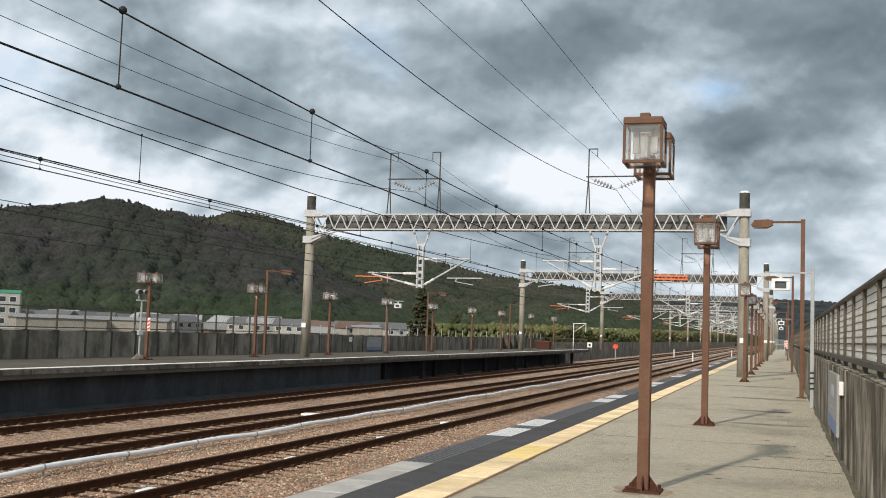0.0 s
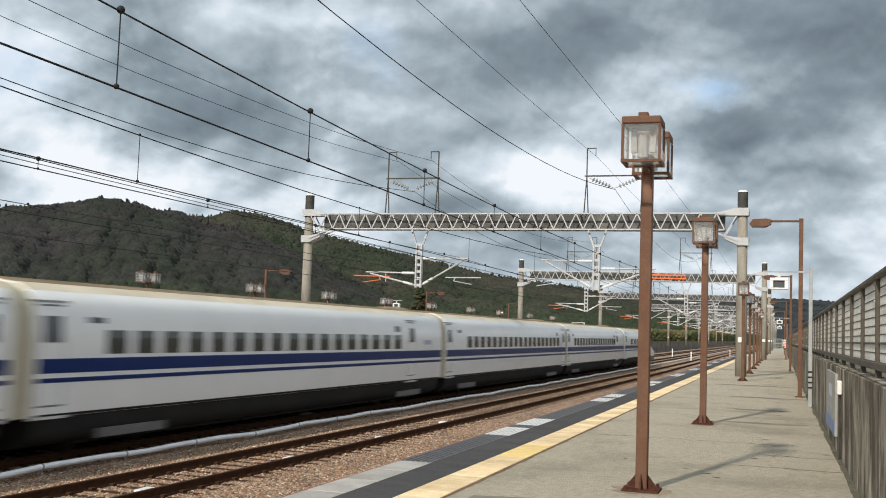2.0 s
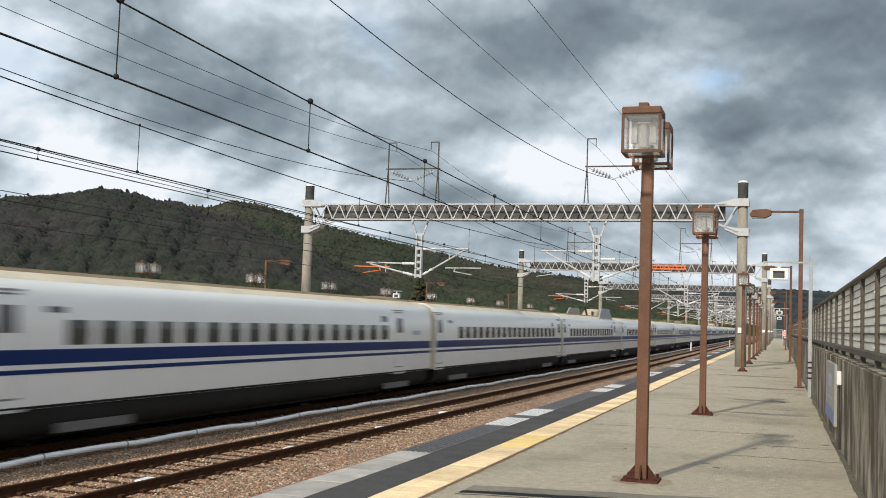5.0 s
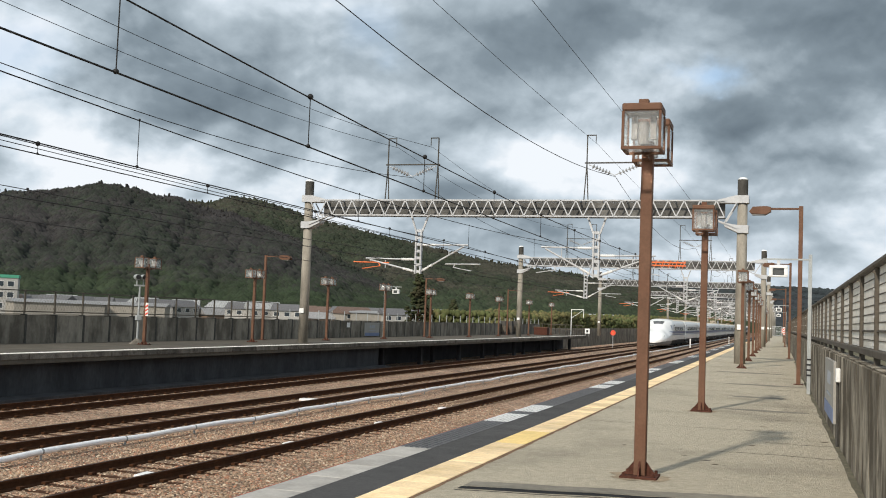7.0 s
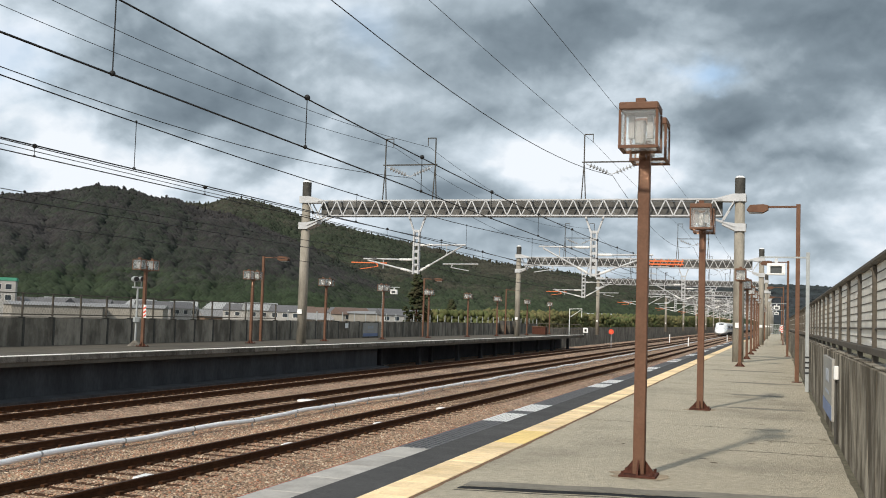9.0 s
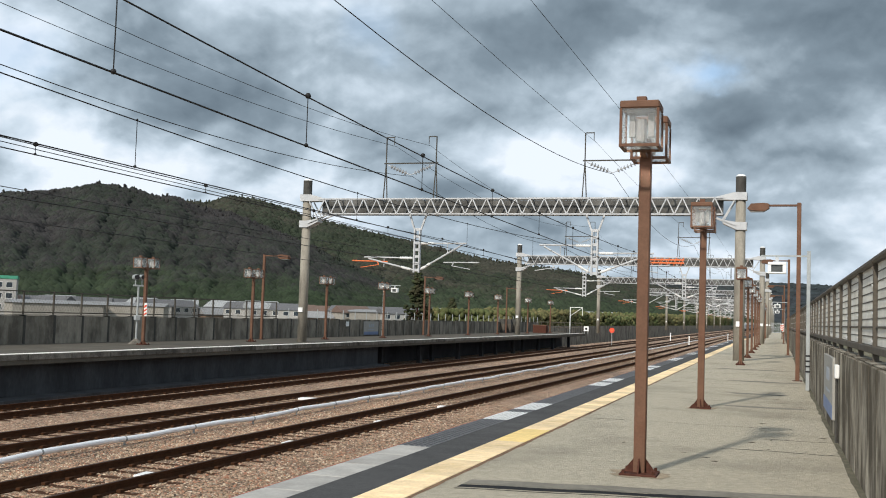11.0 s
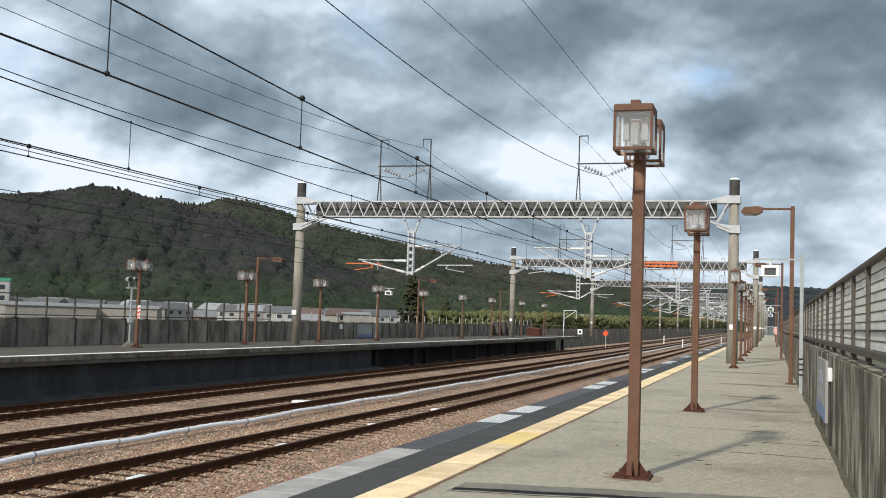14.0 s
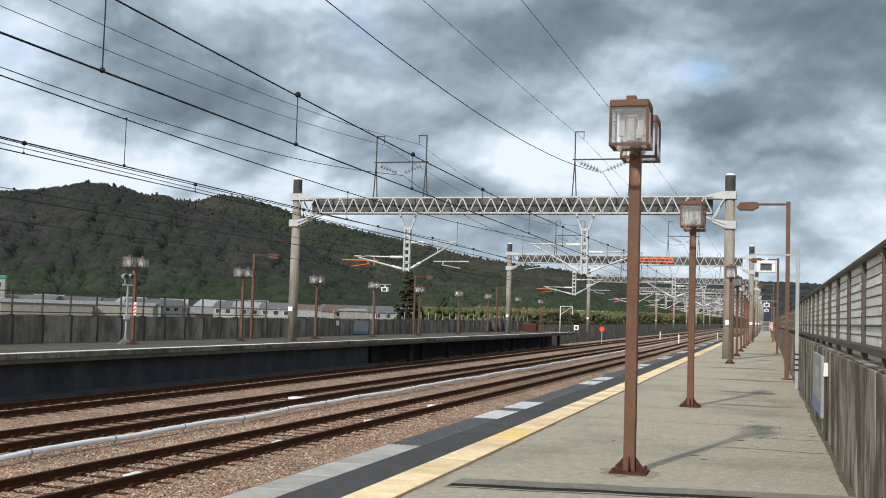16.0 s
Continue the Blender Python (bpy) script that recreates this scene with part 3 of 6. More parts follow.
RAIL = [(-0.075, -0.174), (0.075, -0.174), (0.075, -0.15), (0.015, -0.13), (0.015, -0.05), (0.035, -0.035), (0.035, 0.0), (-0.035, 0.0), (-0.035, -0.035), (-0.015, -0.05), (-0.015, -0.13), (-0.075, -0.15)]


def track(off, drift, label, near):
    t = empty("railway_track")
    tagged(t, label, "railway track", "railway tracks")
    for side in (-1, 1):
        o = off + side * GAUGE / 2
        r = part("rail", sweep(B(), RAIL, lambda s: (o + drift(s), s, 0), LONG), M["rust"], t)
        part("rail_head", sweep(B(), [(-0.03, 0.0), (0.03, 0.0), (0.03, 0.003), (-0.03, 0.003)], lambda s: (o + drift(s), s, 0), LONG), M["rail_top"], r, "worn brown running surface")
    bm = B()
    box(bm, -1.2, 1.2, -0.12, 0.12, -0.36, -0.161, 0.006)
    for sx in (-1, 1):
        for d in (-0.12, 0.12):
            n0 = len(bm.faces)
            box(bm, sx * GAUGE / 2 + d - 0.04, sx * GAUGE / 2 + d + 0.04, -0.06, 0.06, -0.153, -0.112)
            bm.faces.ensure_lookup_table()
            for f in bm.faces[n0:]:
                f.material_index = 1
    me = bpy.data.meshes.new("sleeper")
    bm.to_mesh(me)
    bm.free()
    me.materials.append(M["sleeper"])
    me.materials.append(M["rust"])
    for i in range(150 if near else 110):
        s = 8 + i * 0.6
        ob = new("sleeper", me)
        ob.parent = t
        ob.matrix_basis = pose(off + drift(s), s, 0)


track(TRACK["A"], cx, "rusty main-line track on concrete sleepers, unused side", True)
track(TRACK["B"], cx, "main-line track that the express runs on", True)
track(TRACK["C"], cx, "loop track along the far platform", False)
track(PE - 1.76, px, "loop track along the near platform", False)


def pipe_z(s):
    return -0.06 + 0.014 * math.sin(s * 1.15) + 0.006 * math.sin(s * 2.7)


def cable_pipe():
    """The pale cable duct that lies between the two main lines, with joints."""
    d = empty("cable_duct")
    tagged(d, "long pale grey cable duct lying in wavy lengths on the ballast", "cable duct")
    st = [i * 0.5 for i in range(-20, 240)] + [130, 150, 200, 300]
    wav = lambda s: (-13.86 + cx(s) + 0.06 * math.sin(s * 0.55) + 0.02 * math.sin(s * 1.3), s, pipe_z(s))
    prof = [(0.06 * math.cos(a), 0.06 * math.sin(a)) for a in np.linspace(0, 2 * math.pi, 10, endpoint=False)]
    part("pipe", sweep(B(), prof, wav, st), M["trough"], d, smooth=True)
    me = None
    for i in range(40):
        s = 11.5 + i * 2.75
        x, y, z = wav(s)
        if me is None:
            bm = B()
            rod(bm, (0, -0.025, 0), (0, 0.025, 0), 0.064, n=12)
            box(bm, -0.02, 0.02, -0.015, 0.015, -0.20, -0.05)
            ob = part("clamp", bm, M["pale_grey"], d)
            me = ob.data
        else:
            ob = new("clamp", me)
            ob.parent = d
        ob.matrix_basis = pose(x, y, z)


cable_pipe()


# ---- platforms ----
def near_platform():
    st = [-12, 0, 20, 60, 120, 235]
    bm = sweep(B(), [(-3.05, ZP), (1.05, ZP), (1.05, -4.1), (-3.9, -4.1), (-3.9, ZP - 0.32), (-3.05, ZP - 0.32)], lambda s: (px(s), s, 0), st)
    fl = tagged(part("platform_floor", bm, M["asphalt"]), "worn grey-beige asphalt platform surface with cracks", "platform", kind="structure")
    bm = sweep(B(), [(-3.95, ZP + 0.002), (-3.448, ZP + 0.002), (-3.448, ZP - 0.3), (-3.95, ZP - 0.3)], lambda s: (px(s), s, 0), st)
    tagged(part("asphalt_strip", bm, M["dark_asphalt"]), "dark asphalt strip beside the yellow line", "platform", kind="structure")
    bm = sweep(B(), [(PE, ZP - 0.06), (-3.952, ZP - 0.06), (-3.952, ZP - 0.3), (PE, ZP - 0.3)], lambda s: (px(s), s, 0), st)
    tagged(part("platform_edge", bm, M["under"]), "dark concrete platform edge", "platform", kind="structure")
    bm = sweep(B(), [(PE - 0.012, ZP - 0.002), (PE - 0.003, ZP - 0.002), (PE - 0.003, ZP - 0.06), (PE - 0.012, ZP - 0.06)], lambda s: (px(s), s, 0), st)
    tagged(part("edge_stripe", bm, M["red_edge"]), "faded red stripe along the platform edge", "stripe", kind="structure")
    return fl


FLOOR = near_platform()


def edge_pieces():
    """Slabs, gratings and tactile blocks along the platform edge."""
    edge = empty("platform_edging")
    tagged(edge, "pale slabs, dark gratings and yellow tactile blocks along the platform edge", "edging", kind="structure")

    def shared(name, bm, mat):
        me = bpy.data.meshes.new(name)
        bm.to_mesh(me)
        bm.free()
        me.materials.append(mat)
        return me

    slab = shared("edge_slab", box(B(), -0.205, 0.205, -0.44, 0.44, -0.06, 0.0, 0.006), M["paver"])

    plates = {}

    def grating(length, mat, tone):
        """A flush tread grating: a dark plate with short raised bars."""
        key = (round(length, 2), tone)
        if key not in plates:
            h = length / 2 - 0.006
            bm = box(B(), -0.207, 0.207, -h, h, -0.05, -0.006)
            rows = max(2, int(length / 0.19))
            for i in range(6):
                x = -0.172 + i * 0.069
                for j in range(rows):
                    y = -h + (j + 0.5) * 2 * h / rows
                    n0 = len(bm.faces)
                    box(bm, x - 0.023, x + 0.023, y - h / rows + 0.02, y + h / rows - 0.02, -0.0055, 0.002)
                    bm.faces.ensure_lookup_table()
                    for f in bm.faces[n0:]:
                        f.material_index = 1
            plates[key] = shared("grating", bm, M["grate"])
            plates[key].materials.append(mat)
        return plates[key]

    def lay(name, me, s):
        ob = new(name, me)
        ob.parent = edge
        ob.matrix_basis = pose((PE - 3.95) / 2 + px(s), s, ZP, 0, 0, 1.3)

    for i in range(10):
        lay("edge_slab", slab, 3.6 + i * 0.9)
    # dark runs with pairs of white-painted lengths
    runs, s = [(12.06, 15.92, 0)], 15.92
    while s < 125:
        runs += [(s, s + 1.48, 1), (s + 1.48, s + 2.03, 0), (s + 2.03, s + 3.55, 1), (s + 3.55, s + 9.65, 0)]
        s += 9.65
    for a, b, white in runs:
        n = max(1, round((b - a) / 0.78))
        for i in range(n):
            step = (b - a) / n
            lay("grating", grating(step, M["white_grate"] if white else M["grate_bar"], white), a + (i + 0.5) * step)
    bm = box(B(), -0.198, 0.198, -0.198, 0.198, -0.06, 0.008, 0.004)
    for a in (-0.13, -0.045, 0.045, 0.13):
        box(bm, a - 0.018, a + 0.018, -0.16, 0.16, 0.0075, 0.0092)
    blk = shared("tactile_block", bm, M["yellow"])
    fresh = blk.copy()
    fresh.materials[0] = M["yellow_new"]
    for i in range(300):
        s = 3.0 + i * 0.4
        ob = new("tactile_block", fresh if 13.1 < s < 14.8 else blk)
        ob.parent = edge
        ob.matrix_basis = pose(-3.249 + px(s), s, ZP - 0.001, 0, 0, 1.3)


# ---- right-hand wall and fence ----
def near_wall():
    w = empty("wall_east")
    tagged(w, "stained grey concrete parapet wall with vertical streaks", "wall", kind="structure")
    bm = box(B(), 0.0, 0.22, -0.423, 0.423, -0.25, 1.245, 0.008)
    me = bpy.data.meshes.new("panel")
    bm.to_mesh(me)
    bm.free()
    me.materials.append(M["wall"])
    cap_bm = box(B(), 0.03, 0.21, -0.43, 0.43, 1.247, 1.262, 0.004)
    cap = bpy.data.meshes.new("coping")
    cap_bm.to_mesh(cap)
    cap_bm.free()
    cap.materials.append(M["wall"])
    for i in range(-8, 140):
        s = 9.9 + (i + 0.5) * 0.88 if i < 100 else 9.9 + 100 * 0.88 + (i - 99.5) * 0.88
        for n, d in (("panel", me), ("coping", cap)):
            ob = new(n, d)
            ob.parent = w
            ob.matrix_basis = pose(0.829 + px(s), s, ZP, 0, 0, 1.3)


def near_fence():
    f = empty("louvre_fence")
    tagged(f, "tall fence of beige louvre boards in brown-grey steel frames", "fence")

    def shared(name, bm, mat):
        me = bpy.data.meshes.new(name)
        bm.to_mesh(me)
        bm.free()
        me.materials.append(mat)
        return me

    # posts stand proud of the boards on short feet, so that light shows under the bottom beam
    bm = B()
    box(bm, -0.032, 0.04, -0.026, 0.026, 1.40, 2.245, 0.006)
    box(bm, -0.05, 0.05, -0.06, 0.06, 1.262, 1.274)
    box(bm, -0.03, 0.03, -0.035, 0.035, 1.274, 1.34)
    bar(bm, (-0.04, 0, 2.19), (0.06, 0, 2.28), 0.05, 0.05)
    post = shared("fence_post", bm, M["fence_post"])
    slat = shared("slat", box(B(), 0.012, 0.026, -0.963, 0.963, -0.041, 0.041), M["fence_slat"])
    rail = shared("fence_rail", box(B(), 0.007, 0.03, -0.966, 0.966, -0.0055, 0.0055), M["fence_post"])
    cap = shared("top_rail", box(B(), -0.05, 0.10, -0.998, 0.998, 2.25, 2.315, 0.02), M["fence_post"])
    foot = shared("bottom_rail", box(B(), -0.042, 0.05, -0.998, 0.998, 1.342, 1.415, 0.006), M["fence_post"])
    line = shared("hand_line", box(B(), -0.006, 0.0, -0.966, 0.966, 1.60, 1.618), M["fence_post"])
    clip = shared("clip", box(B(), -0.045, -0.033, -0.018, 0.018, -0.012, 0.012), M["galv"])
    for i in range(-3, 55):
        s = 9.5 + i * 2.0
        for n, d, ds in (("fence_post", post, 0), ("top_rail", cap, 1.0), ("bottom_rail", foot, 1.0), ("hand_line", line, 1.0)):
            ob = new(n, d)
            ob.parent = f
            ob.matrix_basis = pose(FENCE_X + px(s + ds), s + ds, ZP, 0, 0, 1.3)
        if i < 34:
            for j in range(9):
                z = 1.463 + j * 0.0935
                for n, d, dz in (("slat", slat, 0), ("fence_rail", rail, 0.0468)):
                    ob = new(n, d)
                    ob.parent = f
                    ob.matrix_basis = pose(FENCE_X + px(s + 1.0), s + 1.0, ZP + z + dz, 0, 0, 1.3)
            for z in (1.47, 1.75, 2.03):
                ob = new("clip", clip)
                ob.parent = f
                ob.matrix_basis = pose(FENCE_X + px(s), s, ZP + z, 0, 0, 1.3)
        elif i < 54:
            ob = new("panel", far_panel(f))
            ob.parent = f
            ob.matrix_basis = pose(FENCE_X + px(s + 1.0), s + 1.0, ZP, 0, 0, 1.3)


FENCE_X = 0.95
FAR_PANEL = []


def far_panel(f):
    if not FAR_PANEL:
        me = bpy.data.meshes.new("panel")
        bm = box(B(), 0.012, 0.026, -0.965, 0.965, 1.42, 2.25)
        for j in range(8):
            box(bm, 0.005, 0.011, -0.965, 0.965, 1.50 + j * 0.0935, 1.515 + j * 0.0935)
        bm.to_mesh(me)
        bm.free()
        me.materials.append(M["fence_slat"])
        FAR_PANEL.append(me)
    return FAR_PANEL[0]


# ---- far platform ----
def far_platform():
    st = [0] + list(range(5, 115, 5)) + [118]
    bm = sweep(B(), [(FE - 0.03, ZP - 0.005), (FE - 6, ZP + 0.03), (FE - 6, ZP - 0.3), (FE - 0.03, ZP - 0.3)], lambda s: (cx(s), s, 0), st)
    tagged(part("platform_floor", bm, M["far_floor"]), "brown-grey asphalt of the far platform", "platform", kind="structure")
    # near-black base stands in for the shaded gap under the platform
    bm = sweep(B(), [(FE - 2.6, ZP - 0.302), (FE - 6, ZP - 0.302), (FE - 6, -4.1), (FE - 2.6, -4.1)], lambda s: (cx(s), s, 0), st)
    tagged(part("platform_base", bm, M["under"]), "recessed base below the far platform, dark as in shade", "wall", kind="structure")
    e = empty("platform_edging")
    tagged(e, "crumbling pale concrete edge of the far platform", "edging", kind="structure")
    bm = box(B(), -0.55, 0.0, -0.98, 0.98, -0.17, 0.012, 0.012)
    me = bpy.data.meshes.new("edge_slab")
    bm.to_mesh(me)
    bm.free()
    me.materials.append(M["edge"])
    for i in range(59):
        s = 1 + i * 2.0
        ob = new("edge_slab", me)
        ob.parent = e
        ob.matrix_basis = pose(FE + cx(s), s, ZP, 0, 0, -heading(s))
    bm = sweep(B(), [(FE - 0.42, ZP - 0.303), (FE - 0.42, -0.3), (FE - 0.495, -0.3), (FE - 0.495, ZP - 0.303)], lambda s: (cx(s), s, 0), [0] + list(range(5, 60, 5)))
    tagged(part("platform_face", bm, M["under"]), "concrete face below the far platform, dark as in shade", "wall", kind="structure")
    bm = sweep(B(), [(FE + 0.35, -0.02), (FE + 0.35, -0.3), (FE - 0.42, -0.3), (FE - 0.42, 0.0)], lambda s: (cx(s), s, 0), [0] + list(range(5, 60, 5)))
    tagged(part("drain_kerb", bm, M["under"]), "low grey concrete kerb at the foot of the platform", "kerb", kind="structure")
    bm = sweep(B(), [(FE - 0.40, ZP + 0.014), (FE - 0.02, ZP + 0.014), (FE - 0.02, ZP + 0.018), (FE - 0.40, ZP + 0.018)], lambda s: (cx(s), s, 0), st)
    tagged(part("edge_line", bm, M["edge_line"]), "worn white line along the far platform edge", "line", kind="structure")
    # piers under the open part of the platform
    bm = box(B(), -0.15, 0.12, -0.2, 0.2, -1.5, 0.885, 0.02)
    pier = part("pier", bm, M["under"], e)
    pier.matrix_basis = pose(FE - 1.35 + cx(58), 58, 0.07)
    for i in range(1, 12):
        s = 58 + i * 5.2
        ob = new("pier", pier.data)
        ob.parent = e
        ob.matrix_basis = pose(FE - 1.35 + cx(s) + 0.3 * math.sin(i * 2.3), s + 0.9 * math.sin(i * 1.7), 0.07)


far_platform()


def far_wall():
    w = empty("wall_west")
    tagged(w, "dark weathered concrete parapet wall behind the far platform", "wall", kind="structure")
    bm = box(B(), -0.2, 0.0, -0.78, 0.78, -0.1, 1.06, 0.02)
    me = bpy.data.meshes.new("panel")
    bm.to_mesh(me)
    bm.free()
    me.materials.append(M["far_wall"])
    bm = box(B(), -0.24, 0.015, -0.055, 0.055, -0.1, 1.08, 0.01)
    post = bpy.data.meshes.new("wall_post")
    bm.to_mesh(post)
    bm.free()
    post.materials.append(M["pole_top"])
    for i in range(58):
        s = 20 + i * 1.66
        for n, d, o in (("panel", me, 0.83), ("wall_post", post, 0)):
            ob = new(n, d)
            ob.parent = w
            ob.matrix_basis = pose(FW + cx(s + o), s + o, ZP, 0, 0, -heading(s))
    bm = sweep(B(), [(FW - 0.22, ZP + 1.082), (FW + 0.02, ZP + 1.082), (FW + 0.02, ZP + 1.10), (FW - 0.22, ZP + 1.10)], lambda s: (cx(s), s, 0), list(range(20, 120, 5)))
    part("coping", bm, M["far_wall"], w)


far_wall()


def far_fence():
    f = empty("wire_fence")
    tagged(f, "thin brown wire-mesh fence on top of the far wall", "fence")
    bm = rod(B(), (0, 0, 1.1), (0, 0, 1.98), 0.04, n=6)
    me = bpy.data.meshes.new("fence_post")
    bm.to_mesh(me)
    bm.free()
    me.materials.append(M["fence_post"])
    for i in range(20):
        s = 20.0 + i * 1.66
        ob = new("fence_post", me)
        ob.parent = f
        ob.matrix_basis = pose(FW - 0.1 + cx(s), s, ZP)
    bm = B()
    for z in (1.18, 1.95):
        sweep(bm, [(-0.02, -0.02), (0.02, -0.02), (0.02, 0.02), (-0.02, 0.02)], lambda s: (FW - 0.1 + cx(s), s, ZP + z), [20, 30, 40, 51.5])
    part("fence_rail", bm, M["fence_post"], f)
    bm = B()
    for i in range(200):
        s = 20 + i * 0.158
        for k in (-1, 1):
            bar(bm, (FW - 0.1 + cx(s), s, ZP + 1.18), (FW - 0.1 + cx(s), s + k * 0.5, ZP + 1.95), 0.004, 0.004)
    part("mesh", bm, M["fence_post"], f)


far_fence()


# ---- platform lamps ----
def lathe(bm, a, b, prof, n=8):
    """A turned body along a -> b; prof: (fraction, radius)."""
    a, b = Vector(a), Vector(b)
    m = (b - a).to_track_quat("Z", "Y").to_matrix()
    rings = [[bm.verts.new(a.lerp(b, f) + m @ Vector((r * math.cos(t), r * math.sin(t), 0))) for t in np.linspace(0, 2 * math.pi, n, endpoint=False)] for f, r in prof]
    for r0, r1 in zip(rings, rings[1:]):
        for i in range(n):
            bm.faces.new((r0[i], r0[(i + 1) % n], r1[(i + 1) % n], r1[i]))
    bm.faces.new(rings[0][::-1])
    bm.faces.new(rings[-1])
    return bm


def square_ring(bm, wo, wi, z0, z1):
    """A flat square frame as one closed piece."""
    q = lambda w, z: [bm.verts.new((sx * w, sy * w, z)) for sx, sy in ((-1, -1), (1, -1), (1, 1), (-1, 1))]
    a, b, c, d = q(wo, z0), q(wi, z0), q(wi, z1), q(wo, z1)
    for p, r in ((a, b), (b, c), (c, d), (d, a)):
        for i in range(4):
            bm.faces.new((p[i], p[(i + 1) % 4], r[(i + 1) % 4], r[i]))
    bmesh.ops.recalc_face_normals(bm, faces=bm.faces[:])
    return bm


def lantern(parent, name="lantern", top=0.066):
    """A square glass lantern in a brown frame, its base at z = 0."""
    h, w, t = 0.40, 0.185, 0.026
    ob = part(name, box(B(), -w - t / 2, w + t / 2, -w - t / 2, w + t / 2, h - 0.012, h + top, 0.012), M["brown"], parent)
    for sx in (-1, 1):
        for sy in (-1, 1):
            part("corner_bar", box(B(), sx * w - t / 2, sx * w + t / 2, sy * w - t / 2, sy * w + t / 2, 0.0, h - 0.013), M["brown"], ob)
    part("bottom_rim", square_ring(B(), w + t / 2 + 0.002, w - t / 2 - 0.002, -0.003, 0.026), M["brown"], ob)
    part("cap", box(B(), -0.05, 0.05, -0.05, 0.05, h + top + 0.001, h + top + 0.069, 0.006), M["brown"], ob)
    bm = B()
    for sx in (-1, 1):
        box(bm, sx * w - 0.003, sx * w + 0.003, -w + 0.014, w - 0.014, 0.03, h - 0.015)
        box(bm, -w + 0.014, w - 0.014, sx * w - 0.003, sx * w + 0.003, 0.03, h - 0.015)
    box(bm, -w + 0.015, w - 0.015, -w + 0.015, w - 0.015, 0.018, 0.024)
    g = part("glass", bm, M["glass"], ob, "clear grimy glass panes")
    g.visible_shadow = False
    bm = B()
    rod(bm, (0, 0, 0.07), (0, 0, 0.30), 0.055, n=10)
    rod(bm, (0, 0, 0.02), (0, 0, 0.07), 0.03, n=8)
    box(bm, -0.15, 0.15, -0.15, 0.15, h - 0.03, h - 0.02)
    box(bm, -0.12, -0.06, -0.03, 0.03, 0.12, 0.36)
    box(bm, 0.07, 0.13, -0.03, 0.03, 0.12, 0.36)
    part("bulb", bm, M["tube"], ob, "white bulb and reflector")
    return ob


def platform_lamp(label, h=3.35, top=0.066):
    """Brown square post with two lanterns on a cross arm along the platform; its foot at the origin."""
    t = empty("platform_lamp")
    tagged(t, label, "lamp", "platform lamps")
    part("post", box(B(), -0.06, 0.06, -0.06, 0.06, 0.02, h + 0.17, 0.008), M["brown"], t)
    part("arm", box(B(), -0.03, 0.03, -0.27, 0.27, h - 0.04, h - 0.004, 0.004), M["brown"], t)
    for sy in (-0.43, 0.43):
        ln = lantern(t, "lantern", top)
        ln.matrix_basis = pose(0, sy, h)
    bp = part("base_plate", box(B(), -0.19, 0.19, -0.19, 0.19, 0.0, 0.025, 0.005), M["rust_base"], t, "corroded base plate")
    for a in range(4):
        bm = B()
        v = [bm.verts.new(c) for c in ((0.06, -0.008, 0.025), (0.17, -0.008, 0.025), (0.06, -0.008, 0.17), (0.06, 0.008, 0.025), (0.17, 0.008, 0.025), (0.06, 0.008, 0.17))]
        for q in ((0, 1, 2), (3, 5, 4), (0, 3, 4, 1), (1, 4, 5, 2), (2, 5, 3, 0)):
            bm.faces.new([v[i] for i in q])
        g = part("gusset", bm, M["rust_base"], t)
        g.matrix_basis = pose(0, 0, 0, 0, 0, 90 * a)
    for sx in (-1, 1):
        for sy in (-1, 1):
            bm = rod(B(), (sx * 0.15, sy * 0.15, 0.02), (sx * 0.15, sy * 0.15, 0.06), 0.018, n=6)
            part("bolt", bm, M["rust_base"], bp)
    return t


FAR_LAMPS = (35.9, 44.7, 53.1, 61.8, 70.7, 80.5, 89.6, 101.2, 112)


def lamps():
    lam = platform_lamp("rust-brown square lamp post with two glass lanterns on the platform")
    first = True
    for s in (11.21, 20.44, 43.1, 53.1, 62.0, 70.5, 78.5, 87, 96, 105, 114, 124, 134, 144):
        m = pose(-1.348 + px(s), s, ZP, 0, 0, 1.3)
        if first:
            lam.matrix_basis, first = m, False
        else:
            copy_thing(lam, m)
    lam = platform_lamp("rust-brown lamp post with two lanterns on the far platform", 3.02, 0.015)
    for i, s in enumerate(FAR_LAMPS):
        m = pose(-24.6 + cx(s), s, ZP + 0.02, 0, 0, -heading(s))
        if i:
            copy_thing(lam, m)
        else:
            lam.matrix_basis = m
    bm = B()
    for s in (11.21, 20.44):
        x = -1.348 + px(s)
        mid = bm.verts.new((x, s, ZP + 0.004))
        vs = [bm.verts.new((x + (0.27 + 0.16 * noise.noise((a * 1.3, s, 0)) + 0.05 * random.random()) * math.cos(a), s + (0.27 + 0.14 * noise.noise((a * 1.7, s, 3)) + 0.05 * random.random()) * math.sin(a), ZP + 0.004)) for a in np.linspace(0, 2 * math.pi, 44, endpoint=False)]
        for p, q in zip(vs, vs[1:] + vs[:1]):
            bm.faces.new((mid, p, q))
    tagged(part("rust_stain", bm, M["rust_stain"], FLOOR), kind="stuff")


lamps()


